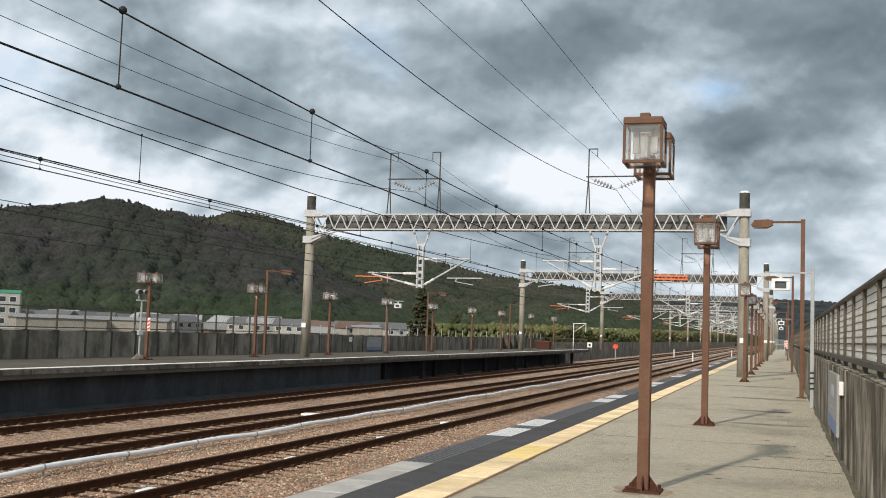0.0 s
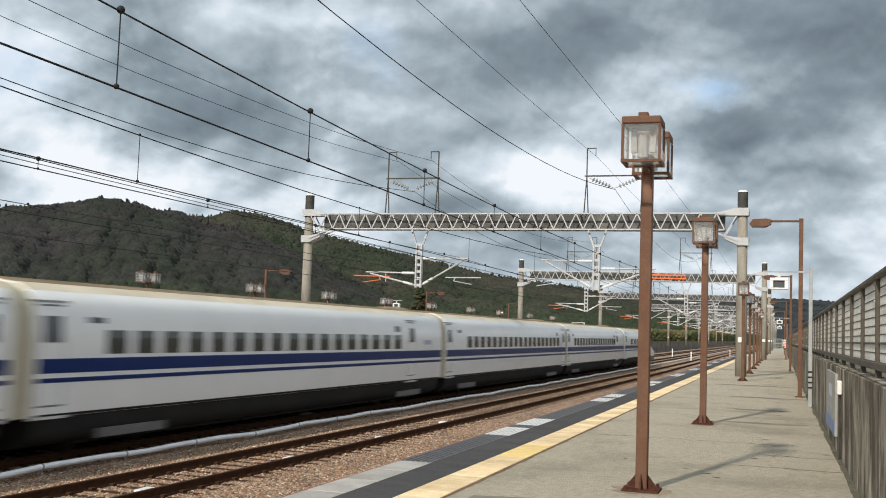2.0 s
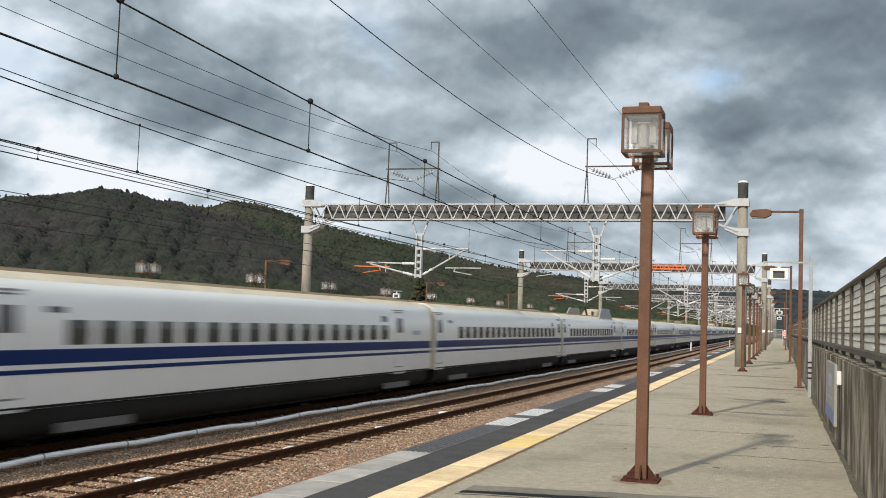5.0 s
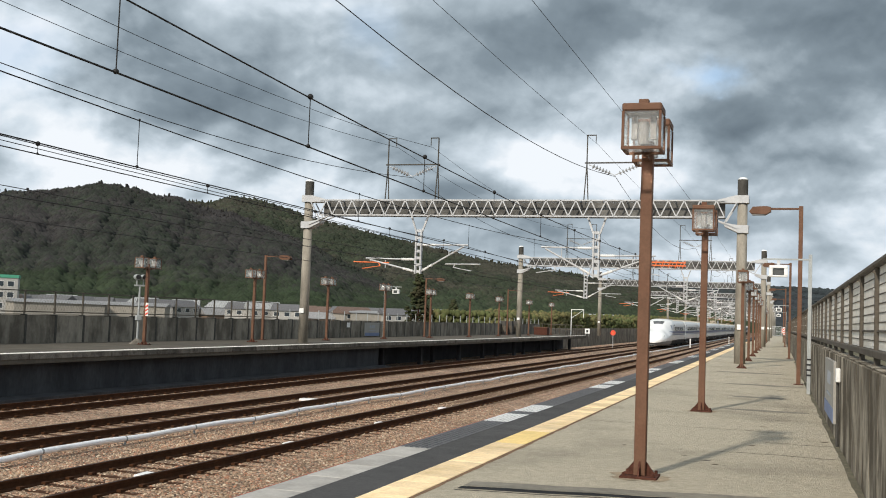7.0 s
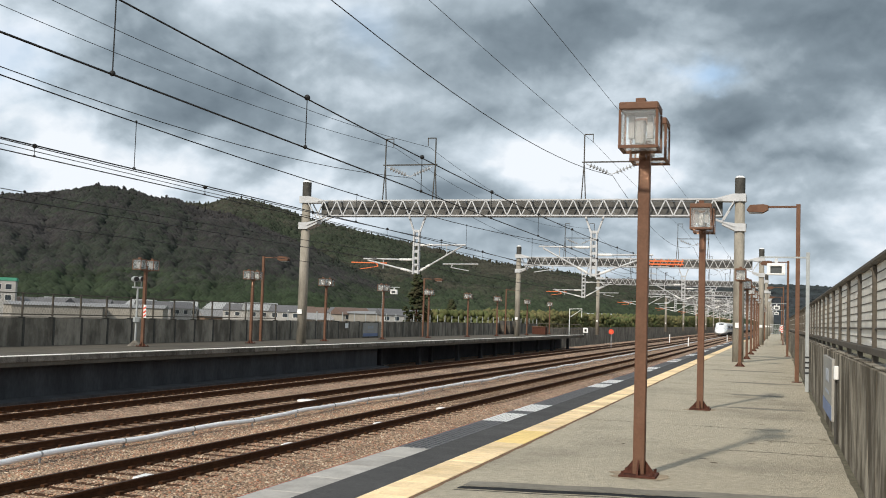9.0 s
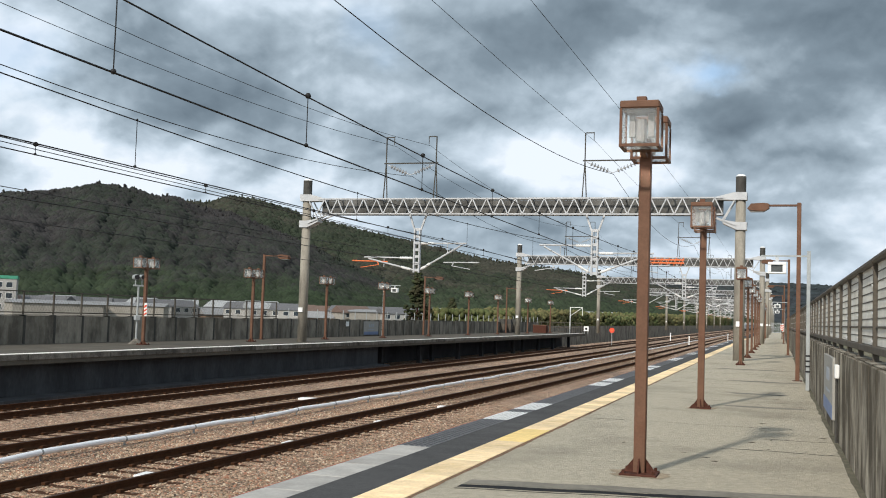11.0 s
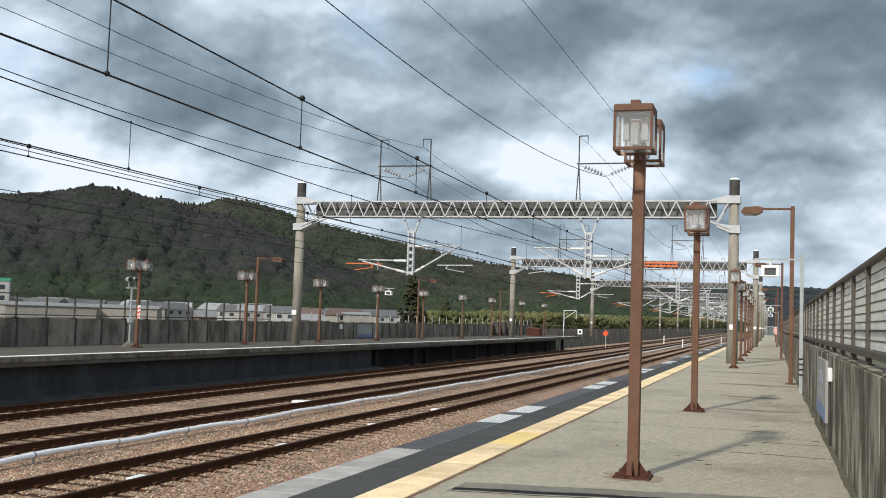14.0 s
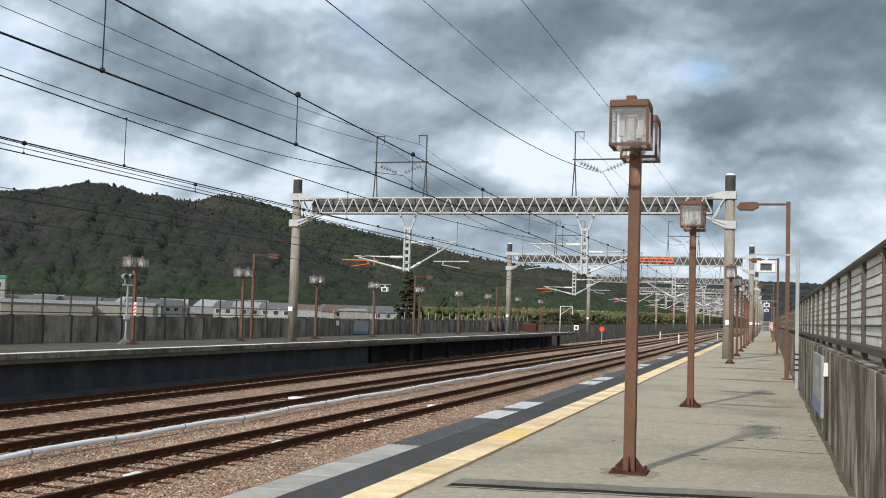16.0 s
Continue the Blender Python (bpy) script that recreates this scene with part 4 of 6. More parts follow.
def street_lamp(h):
    """Taller brown lamp with one flat head on a side arm towards -x."""
    t = empty("street_lamp")
    tagged(t, "tall brown steel lamp with a flat head on a side arm", "lamp", "tall lamps")
    part("pole", box(B(), -0.06, 0.06, -0.06, 0.06, 0.0, h, 0.01), M["brown"], t)
    part("arm", box(B(), -0.85, -0.06, -0.03, 0.03, h - 0.11, h - 0.05, 0.006), M["brown"], t)
    bm = B()
    prof = [(-1.46, -0.17), (-1.40, -0.23), (-0.98, -0.25), (-0.84, -0.17), (-0.84, -0.04), (-0.98, -0.01), (-1.36, -0.03)]
    a = [bm.verts.new((x, -0.14, h + z)) for x, z in prof]
    b = [bm.verts.new((x, 0.14, h + z)) for x, z in prof]
    bm.faces.new(a)
    bm.faces.new(b[::-1])
    for i in range(len(prof)):
        bm.faces.new((a[i], b[i], b[(i + 1) % len(prof)], a[(i + 1) % len(prof)]))
    bmesh.ops.recalc_face_normals(bm, faces=bm.faces[:])
    head = part("lamp_head", bm, M["brown"], t)
    part("lens", box(B(), -1.38, -1.0, -0.11, 0.11, h - 0.27, h - 0.238), M["tube"], head, "white lens under the head")
    part("base_plate", box(B(), -0.14, 0.14, -0.14, 0.14, 0.0, 0.02), M["rust_base"], t)
    return t


def street_lamps():
    t = street_lamp(5.2)
    t.matrix_basis = pose(0.58 + px(32.5), 32.5, ZP)
    for s in (60.5, 99, 132):
        copy_thing(t, pose(0.58 + px(s), s, ZP))
    t = street_lamp(4.38)
    t.matrix_basis = pose(-26.1 + cx(48.5), 48.5, ZP + 0.02, 0, 0, 180)
    for s in (73.9, 98.5):
        copy_thing(t, pose(-26.1 + cx(s), s, ZP + 0.02, 0, 0, 180))


street_lamps()


def monitor_post(side):
    """A post with a hooded monitor on an arm towards side; the screen faces -y."""
    t = empty("monitor_post")
    tagged(t, "galvanised post carrying a white-cased monitor on an arm", "monitor post", "monitor posts")

    def slab(bm, x0, x1, *rest):
        return box(bm, -side * x0, -side * x1, *rest)

    part("post", slab(B(), -0.045, 0.045, -0.045, 0.045, 0.0, 3.48, 0.006), M["pale_grey"], t)
    for i in range(4):
        part("band", slab(B(), -0.055, 0.055, -0.055, 0.055, 0.45 + i * 0.13, 0.49 + i * 0.13), M["dark"], t)
    part("arm", slab(B(), -1.15, -0.045, -0.02, 0.02, 3.33, 3.37), M["pale_grey"], t)
    bm = B()
    for z0, z1 in ((2.90, 2.94), (3.12, 3.19)):
        slab(bm, -0.98, -0.54, -0.12, 0.12, z0, z1, 0.01)
    for x0, x1 in ((-0.98, -0.90), (-0.62, -0.54)):
        slab(bm, x0, x1, -0.12, 0.12, 2.942, 3.118)
    slab(bm, -0.90, -0.62, -0.05, 0.12, 2.942, 3.118)
    b = part("monitor", bm, M["white_sign"], t, "white weatherproof casing")
    part("screen", slab(B(), -0.895, -0.625, -0.062, -0.052, 2.945, 3.115), M["screen"], b)
    part("hanger", slab(B(), -0.80, -0.72, -0.02, 0.02, 3.2, 3.32), M["galv"], t)
    return t


def monitor_posts():
    t = monitor_post(-1)
    t.matrix_basis = pose(0.74 + px(28), 28, ZP)
    copy_thing(t, pose(0.77 + px(84), 84, ZP))
    copy_thing(t, pose(0.77 + px(120), 120, ZP))
    t = monitor_post(1)
    t.matrix_basis = pose(-25.5 + cx(64), 64, ZP + 0.02)


monitor_posts()


# ---- catenary gantries ----
def truss(parent, x0, x1, z0, z1, depth):
    """A lattice beam: chords, zigzag webs on both faces and a solid dark back panel."""
    beam = empty("beam")
    beam.parent = parent
    # back chords and lattice are the same steel, coloured darker for shade
    for y in (-depth / 2, depth / 2):
        for z in (z0, z1):
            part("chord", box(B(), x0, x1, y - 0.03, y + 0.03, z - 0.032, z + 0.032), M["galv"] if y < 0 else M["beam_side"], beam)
        bm = B()
        n = 56
        for i in range(n):
            a, b = x0 + (x1 - x0) * i / n, x0 + (x1 - x0) * (i + 1) / n
            za, zb = (z0, z1) if i % 2 == 0 else (z1, z0)
            bar(bm, (a, y, za), (b, y, zb), 0.06, 0.05)
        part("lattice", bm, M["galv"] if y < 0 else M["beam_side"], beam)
    part("web_plate", box(B(), x0, x1, depth / 2 - 0.1, depth / 2 - 0.08, z0 + 0.05, z1 - 0.05), M["beam_side"], beam, "dark mottled plate at the back of the beam")
    tie = None
    for i in range(19):
        x = x0 + (x1 - x0) * i / 18
        if tie is None:
            tie = part("cross_tie", box(B(), -0.03, 0.03, -depth / 2 + 0.05, depth / 2 - 0.05, z1 - 0.03, z1 + 0.03), M["galv"], beam)
            ob = tie
        else:
            ob = new("cross_tie", tie.data)
            ob.parent = beam
        ob.matrix_basis = pose(x, 0, 0)


def cantilever(parent, x0, side, length, z_top, orange=False):
    """A hinged bracket that holds the wires of one track."""
    c = empty("bracket")
    c.parent = parent
    tip = x0 + side * length
    bm = B()
    rod(bm, (x0 + side * 0.1, 0, 4.95), (x0 + side * length * 0.92, 0, z_top - 0.05), 0.042, n=8)
    rod(bm, (x0 + side * 0.15, 0, z_top), (tip, 0, z_top + 0.02), 0.036, n=8)
    part("tube", bm, M["galv"], c)
    ribs = [(k / 14, 0.045 if k % 2 else 0.075) for k in range(15)]
    p0 = lambda f: (x0 + side * (0.1 + (length * 0.92 - 0.1) * f), 0, 4.95 + (z_top - 5.0) * f)
    part("insulator", lathe(B(), p0(0.08), p0(0.28), ribs), M["white_sign"], c)
    part("insulator", lathe(B(), (x0 + side * 0.22, 0, z_top), (x0 + side * 0.85, 0, z_top), ribs), M["white_sign"], c)
    bm = B()
    xm = x0 + side * length * 0.62
    rod(bm, (xm, 0, z_top), (xm, 0, z_top - 0.45), 0.02, n=6)
    part("strut", bm, M["galv"], c)
    bm = B()
    rod(bm, (x0 + side * length * 0.55, 0, 5.36), (x0 + side * (length + 0.65), 0, 5.38), 0.03, n=6)
    rod(bm, (x0 + side * (length * 0.75), 0, 5.36), (x0 + side * (length * 0.72), 0, 5.2), 0.03, n=6)
    rod(bm, (x0 + side * (length * 0.72), 0, 5.2), (x0 + side * (length + 0.2), 0, 5.05), 0.022, n=6)
    part("steady_arm", bm, M["orange"] if orange else M["galv"], c, "orange steady arm" if orange else "")


def insulator_string(bm, a, b, n=6):
    prof = [(0.0, 0.018)]
    for i in range(n):
        f = 0.2 + 0.6 * i / (n - 1)
        prof += [(f - 0.035, 0.02), (f - 0.03, 0.12), (f + 0.02, 0.05), (f + 0.025, 0.02)]
    return lathe(bm, a, b, prof + [(1.0, 0.018)])


XL, XR = -23.56, -2.45


def taper(bm, x0, a0, b0, x1, a1, b1, y):
    """A tapering bracket box from height a0..b0 at x0 (kept square round the pole) to a1..b1 at x1."""
    xm = x0 + (x1 - x0) * 0.42
    rings = [[bm.verts.new((x, yy, z)) for yy, z in ((-y, a), (y, a), (y, b), (-y, b))] for x, a, b in ((x0, a0, b0), (xm, a0, b0), (x1, a1, b1))]
    for p, q in zip(rings, rings[1:]):
        for i in range(4):
            bm.faces.new((p[i], p[(i + 1) % 4], q[(i + 1) % 4], q[i]))
    bm.faces.new(rings[0])
    bm.faces.new(rings[-1][::-1])
    bmesh.ops.recalc_face_normals(bm, faces=bm.faces[:])
    return bm


def gantry(name_label):
    """A four-track portal: two concrete poles, a lattice beam, drop posts, brackets and horns. Origin at rail level on the curve."""
    t = empty("catenary_gantry")
    tagged(t, name_label, "gantry", "catenary gantries")
    for x in (XL, XR):
        p = part("pole", rod(B(), (x, 0, ZP - 0.2), (x, 0, 8.5), 0.245, 0.215, n=20), M["pillar"], t, smooth=True)
        part("pole_top", rod(B(), (x, 0, 8.5), (x, 0, 9.38), 0.225, 0.225, n=20), M["pole_top"], p, "dark steel sleeve")
        part("cap", rod(B(), (x, 0, 9.38), (x, 0, 9.47), 0.235, 0.15, n=20), M["white_sign"], p, "white cap")
        for z in (8.42, 7.25):
            part("clamp", rod(B(), (x, 0, z - 0.09), (x, 0, z + 0.09), 0.3, n=16), M["galv"], t)
        s = 1 if x < -10 else -1
        for y in (-0.28, 0.28):
            part("brace", bar(B(), (x + s * 0.2, y, 7.2), (x + s * 1.35, y, 7.66), 0.12, 0.05), M["galv"], t)
            part("brace", bar(B(), (x + s * 0.25, y, 8.3), (x + s * 0.75, y, 7.45), 0.06, 0.05), M["galv"], t)
        part("shoulder", taper(B(), x - s * 0.27, 8.32, 8.66, x + s * 1.05, 8.34, 8.46, 0.29), M["galv"], t)
        part("shoulder", taper(B(), x - s * 0.27, 7.0, 7.34, x + s * 0.75, 7.28, 7.44, 0.29), M["galv"], t)
        part("marker_plate", box(B(), x - 0.12, x + 0.12, -0.31, -0.295, 2.75, 2.98), M["white_sign"], t, "small white plate")
    truss(t, XL + 0.75, XR - 0.75, 7.68, 8.42, 0.6)
    for x in (-17.58, -8.9):
        bm = B()
        for sx in (-1, 1):
            bar(bm, (x + sx * 0.42, 0, 7.66), (x + sx * 0.15, 0, 6.9), 0.08, 0.08)
            box(bm, x + sx * 0.13 - 0.035, x + sx * 0.13 + 0.035, -0.1, 0.1, 4.85, 6.95)
        for i in range(7):
            box(bm, x - 0.13, x + 0.13, -0.06, 0.06, 4.9 + i * 0.33, 5.03 + i * 0.33)
        part("drop_post", bm, M["galv"], t)
    cantilever(t, -17.58, -1, 2.75, 5.55, True)
    cantilever(t, -17.58, 1, 2.5, 6.27)
    cantilever(t, -8.9, -1, 2.6, 6.24)
    cantilever(t, -8.9, 1, 2.7, 5.9)
    for x0, x1 in ((-19.35, -16.75), (-9.45, -6.85)):
        for x, hook in ((x0, 1), (x1, -1)):
            for dx in (-0.1, 0.1):
                part("horn_leg", bar(B(), (x + dx, 0.0, 8.42), (x, 0, 10.2), 0.045, 0.045), M["pole_top"], t)
            part("horn", bar(B(), (x, 0, 10.15), (x, 0, 11.5), 0.05, 0.05), M["pole_top"], t)
            part("hook", bar(bar(B(), (x, 0, 11.5), (x + hook * 0.42, 0, 11.5), 0.045, 0.045), (x + hook * 0.4, 0, 11.5), (x + hook * 0.4, 0, 11.12), 0.03, 0.03), M["pole_top"], t)
        part("crossbar", bar(B(), (x0 - 0.1, 0, 10.2), (x1 + 0.1, 0, 10.2), 0.06, 0.06), M["pole_top"], t)
        xm = (x0 + x1) / 2
        part("insulator", insulator_string(B(), (x0 + 0.1, 0, 10.12), (xm, 0, 9.62)), M["insul"], t)
        part("insulator", insulator_string(B(), (x1 - 0.1, 0, 10.12), (xm, 0, 9.62)), M["insul"], t)
    return t


G_STEP = 45.0
GANTRIES = [48.27 + G_STEP * i for i in range(-1, 10)]


def gantries():
    g = gantry("four-track galvanised lattice gantry on round concrete poles")
    g.matrix_basis = pose(cx(48.27), 48.27, 0, 0, 0, -heading(48.27))
    for s in GANTRIES[2:]:
        copy_thing(g, pose(cx(s), s, 0, 0, 0, -heading(s)))


gantries()


# ---- overhead wires ----
def sagged(s, z_sup, sag):
    f = ((s - 48.27) / G_STEP) % 1.0
    return z_sup - 4 * sag * f * (1 - f)


def wire(name, label, x_at, z_at, r, s0=-38, s1=340, droppers=None):
    st = np.arange(s0, s1, 2.4)
    prof = [(r * math.cos(a), r * math.sin(a)) for a in (0, 1.5708, 3.1416, 4.7124)]
    bm = sweep(B(), prof, lambda s: (x_at(s), s, z_at(s)), st)
    w = part(name, bm, M["wire"])
    tagged(w, label, "wire", "overhead wires")
    return w


def catenary(off, drift, z_mess, sag, droppers, z_contact, aux=None, knob=0.055):
    """Contact wire and sagging messenger; with aux a third wire hangs close under the messenger."""
    mess = lambda s: sagged(s, z_mess, sag)
    wire("contact_wire", "dark contact wire over the track", lambda s: off + drift(s), lambda s: z_contact, 0.011)
    m = wire("messenger_wire", "dark sagging messenger wire above the track", lambda s: off + drift(s), mess, 0.011)
    if aux:
        wire("auxiliary_wire", "auxiliary wire hung close under the messenger wire", lambda s: off + drift(s), lambda s: aux, 0.013)
    foot = aux or z_contact
    for s in droppers:
        x = off + drift(s)
        part("dropper", rod(B(), (x, s, foot), (x, s, mess(s)), 0.007, n=5), M["wire"], m)
        for z, r in ((mess(s) + 0.02, knob), (foot + 0.01, 0.03)):
            bm = B()
            bmesh.ops.create_icosphere(bm, subdivisions=2, radius=r, matrix=Matrix.Translation((x, s, z)))
            part("clip", bm, M["wire"], m)


def every(first, step, last=130):
    return [first + i * step for i in range(int((last - first) / step))]


catenary(PE - 1.76, px, 5.95, 0.30, [8.47] + every(12.85, 4.91), 5.08, None, 0.042)
catenary(TRACK["A"] + 0.1, cx, 6.5, 0.54, every(15.6, 9.8), 5.25, None, 0.02)
catenary(TRACK["B"] - 0.1, cx, 6.38, 0.17, every(18.59, 6.95), 5.02, 6.02)
catenary(TRACK["C"], cx, 5.98, 0.14, every(23.26, 6.33), 4.99, 5.60, 0.04)
wire("feeder_wire", "thin feeder wire beside the messenger of the second track", lambda s: TRACK["B"] - 0.1 + cx(s), lambda s: 6.14 - 0.004 * min(s - 17.5, 30.0), 0.009)
for x in (-18.05, -8.15):
    wire("feeder_wire", "thin feeder wire hung from insulator strings", lambda s, x=x: x + cx(s), lambda s: sagged(s, 9.6, 1.25), 0.013)
for x, z, sg in ((-17.15, 11.1, 1.0), (-18.95, 11.1, 0.9), (-9.0, 11.1, 0.25), (-6.7, 11.1, 0.05)):
    wire("earth_wire", "thin grey protective wire on top of the gantries", lambda s, x=x: x + cx(s), lambda s, z=z, sg=sg: sagged(s, z, sg), 0.010)


# ---- town, trees and lineside ----
M["house_wall"] = [material("house_wall_%s" % n, c, 0.85, scale=1.2, vary=0.1, stain=tuple(x * 0.6 for x in c), stain_scale=0.4, stain_amt=0.4) for n, c in (("white", (0.38, 0.37, 0.35)), ("cream", (0.31, 0.29, 0.255)), ("grey", (0.34, 0.34, 0.34)), ("brown", (0.20, 0.14, 0.10)))]
M["house_roof"] = [material("house_roof_%s" % n, c, 0.6, scale=2, vary=0.2) for n, c in (("dark_tile", (0.13, 0.13, 0.135)), ("red_brown", (0.15, 0.105, 0.085)), ("pale_metal", (0.34, 0.35, 0.35)), ("grey", (0.26, 0.26, 0.26)))]
M["pane"] = material("dark_window_pane", (0.04, 0.05, 0.06), 0.15, scale=1, vary=0.2)
M["green_roof"] = material("green_copper_roof", (0.08, 0.30, 0.20), 0.6, scale=1, vary=0.15)


def window_part(parent, x0, x1, y, z0, z1):
    w = part("window", box(B(), x0, x1, y - 0.06, y + 0.02, z0, z1), M["white_sign"], parent)
    part("pane", box(B(), x0 + 0.08, x1 - 0.08, y - 0.08, y - 0.065, z0 + 0.08, z1 - 0.08), M["pane"], w)


def house(w, d, h, wall, roof, label, kind="house", rise=None, rows=None):
    """A gabled house, its front towards -y, base at z = 0."""
    t = empty(kind)
    tagged(t, label, kind, "houses of the town")
    part("wall", box(B(), -w / 2, w / 2, -d / 2, d / 2, 0, h), wall, t)
    rise = d * 0.28 if rise is None else rise
    bm = B()
    e = 0.4
    prof = [(-d / 2 - e, h + 0.003), (d / 2 + e, h + 0.003), (0, h + rise)]
    a = [bm.verts.new((-w / 2 - e, y, z)) for y, z in prof]
    b = [bm.verts.new((w / 2 + e, y, z)) for y, z in prof]
    bm.faces.new(a)
    bm.faces.new(b[::-1])
    for i in range(3):
        bm.faces.new((a[i], b[i], b[(i + 1) % 3], a[(i + 1) % 3]))
    bmesh.ops.recalc_face_normals(bm, faces=bm.faces[:])
    part("roof", bm, roof, t)
    n = max(2, int(w / 3))
    for k in range(rows if rows is not None else 2 if h > 4.5 else 1):
        for i in range(n):
            x = -w / 2 + w * (i + 0.5) / n
            window_part(t, x - 0.8, x + 0.8, -d / 2, 1.0 + k * 2.8, 2.3 + k * 2.8)
    part("door", box(B(), w / 2 - 1.6, w / 2 - 0.7, -d / 2 - 0.05, -d / 2 + 0.01, 0, 2.0), M["pane"], t)
    return t


def at_bearing(az, d):
    return d * math.sin(radians(az)), d * math.cos(radians(az))


def town():
    rng = random.Random(11)
    W, Rf = M["house_wall"], M["house_roof"]
    kinds = [house(9, 7, 5.4, W[0], Rf[0], "white two-storey house with a dark tiled roof"), house(10, 7.5, 5.2, W[1], Rf[1], "cream house with a red-brown roof"), house(8, 6.5, 5.6, W[2], Rf[0], "grey house with a dark roof"), house(11, 7, 3.4, W[3], Rf[3], "low brown house with a grey roof"), house(9, 8, 5.6, W[0], Rf[2], "white house with a pale metal roof")]
    spots = []
    for az in np.arange(-43.5, -9.5, 0.95):
        spots.append((az + rng.uniform(-0.35, 0.35), rng.uniform(300, 350)))
        spots.append((az + rng.uniform(-0.45, 0.45), rng.uniform(370, 450)))
    used = set()
    for az, d in spots:
        k = rng.randrange(len(kinds))
        x, y = at_bearing(az, d)
        m = pose(x, y, ground_z(d) - 0.2, 0, 0, -az + rng.uniform(-40, 40))
        if k in used:
            copy_thing(kinds[k], m)
        else:
            kinds[k].matrix_basis = m
            used.add(k)
    # long sheds and the office block
    shed = house(20, 10, 5.6, W[1], Rf[3], "long pale beige warehouse with a low grey metal roof", "warehouse", 0.8, 1)
    for i, (az, d, tilt) in enumerate(((-39.0, 262, 12), (-35.6, 268, -9), (-29.6, 385, 6), (-22.2, 320, 10))):
        x, y = at_bearing(az, d)
        m = pose(x, y, ground_z(d) - 0.2, 0, 0, -az + tilt)
        if i:
            copy_thing(shed, m)
        else:
            shed.matrix_basis = m
    t = empty("office_building")
    tagged(t, "white four-storey office block with a green roof", "office building")
    part("wall", box(B(), -14, 3.5, -5, 5, 0, 13.0), W[0], t)
    part("roof", box(B(), -14.2, 3.7, -5.2, 5.2, 13.003, 13.9), M["green_roof"], t)
    for k in range(4):
        for i in range(6):
            window_part(t, -13 + i * 2.75, -11.2 + i * 2.75, -5, 1.2 + k * 3.1, 2.8 + k * 3.1)
    x, y = at_bearing(-41.4, 330)
    t.matrix_basis = pose(x, y, -4.0, 0, 0, 38)


town()


def tree(x, y, base, top, width, n, seed, label, mat):
    """An evergreen: tapered trunk, limbs and a ragged crown of many small clumps."""
    rng = np.random.default_rng(seed)
    t = empty("tree")
    tagged(t, label, "tree")
    h = top - base
    part("trunk", rod(B(), (0, 0, 0), (0, 0, h * 0.92), 0.22, 0.04, n=8), M["rust_base"], t)
    bm = B()
    for i in range(26):
        z = h * (0.2 + 0.72 * i / 26)
        a = i * 2.4
        rr = width * (1 - z / h) * rng.uniform(0.6, 1.0) + 0.2
        rod(bm, (0, 0, z), (rr * math.cos(a), rr * math.sin(a), z + 0.1 * rr), 0.05, 0.015, n=5)
    part("limbs", bm, M["rust_base"], t)
    zz = rng.uniform(0.12, 1.0, n)
    rr = width * np.sqrt(rng.uniform(0.02, 1, n)) * (1.08 - zz) * (0.7 + 0.5 * np.sin(zz * 23) ** 2)
    a = rng.uniform(0, 6.283, n)
    c = np.stack([rr * np.cos(a), rr * np.sin(a), zz * h], -1)
    cr = clump_mesh("crown", c, rng.uniform(0.12, 0.34, n), mat, 0.6, seed, 1)
    cr.parent = t
    t.matrix_basis = pose(x, y, base)


tree(-43.2, 117.3, -4, 8.1, 3.0, 620, 3, "tall dark evergreen tree behind the far platform", M["conifer"])
tree(-44.1, 133, -4, 5.0, 2.3, 600, 4, "smaller dark evergreen tree behind the far platform", M["conifer"])


def scrub():
    rng = np.random.default_rng(8)
    n = 30000
    s = 118 + 620 * rng.uniform(0, 1, n) ** 1.7
    x = np.array([cx(v) for v in s]) - 30.5 - rng.uniform(0, 1, n) ** 1.5 * (5 + s * 0.05)
    top = 2.6 + 0.0058 * s + 0.35 * np.sin(s * 0.05) + 0.2 * np.sin(s * 0.17)
    z = -3.5 + (top + 3.5) * rng.uniform(0.15, 1.0, n) ** 0.6
    c = np.stack([x, s, z], -1)
    tagged(clump_mesh("scrub", c, rng.uniform(0.18, 0.42, n) * (0.6 + s / 420), M["bush"], 1.2, 9, 1, True, 0.2), "yellow-green bamboo and scrub beside the line", "bushes", kind="stuff")
    n = 1300
    az = rng.uniform(-44, -8, n)
    d = rng.uniform(330, 450, n)
    c = np.stack([d * np.sin(np.radians(az)), d * np.cos(np.radians(az)), np.interp(d, [150, 300, 600], [-3.9, -2.6, -2.1]) + rng.uniform(0.3, 4.2, n)], -1)
    tagged(clump_mesh("garden_trees", c, rng.uniform(0.5, 1.3, n), M["lit_forest"], 1.0, 10, 1), "garden trees and shrubs among the houses", "trees", kind="stuff")


scrub()


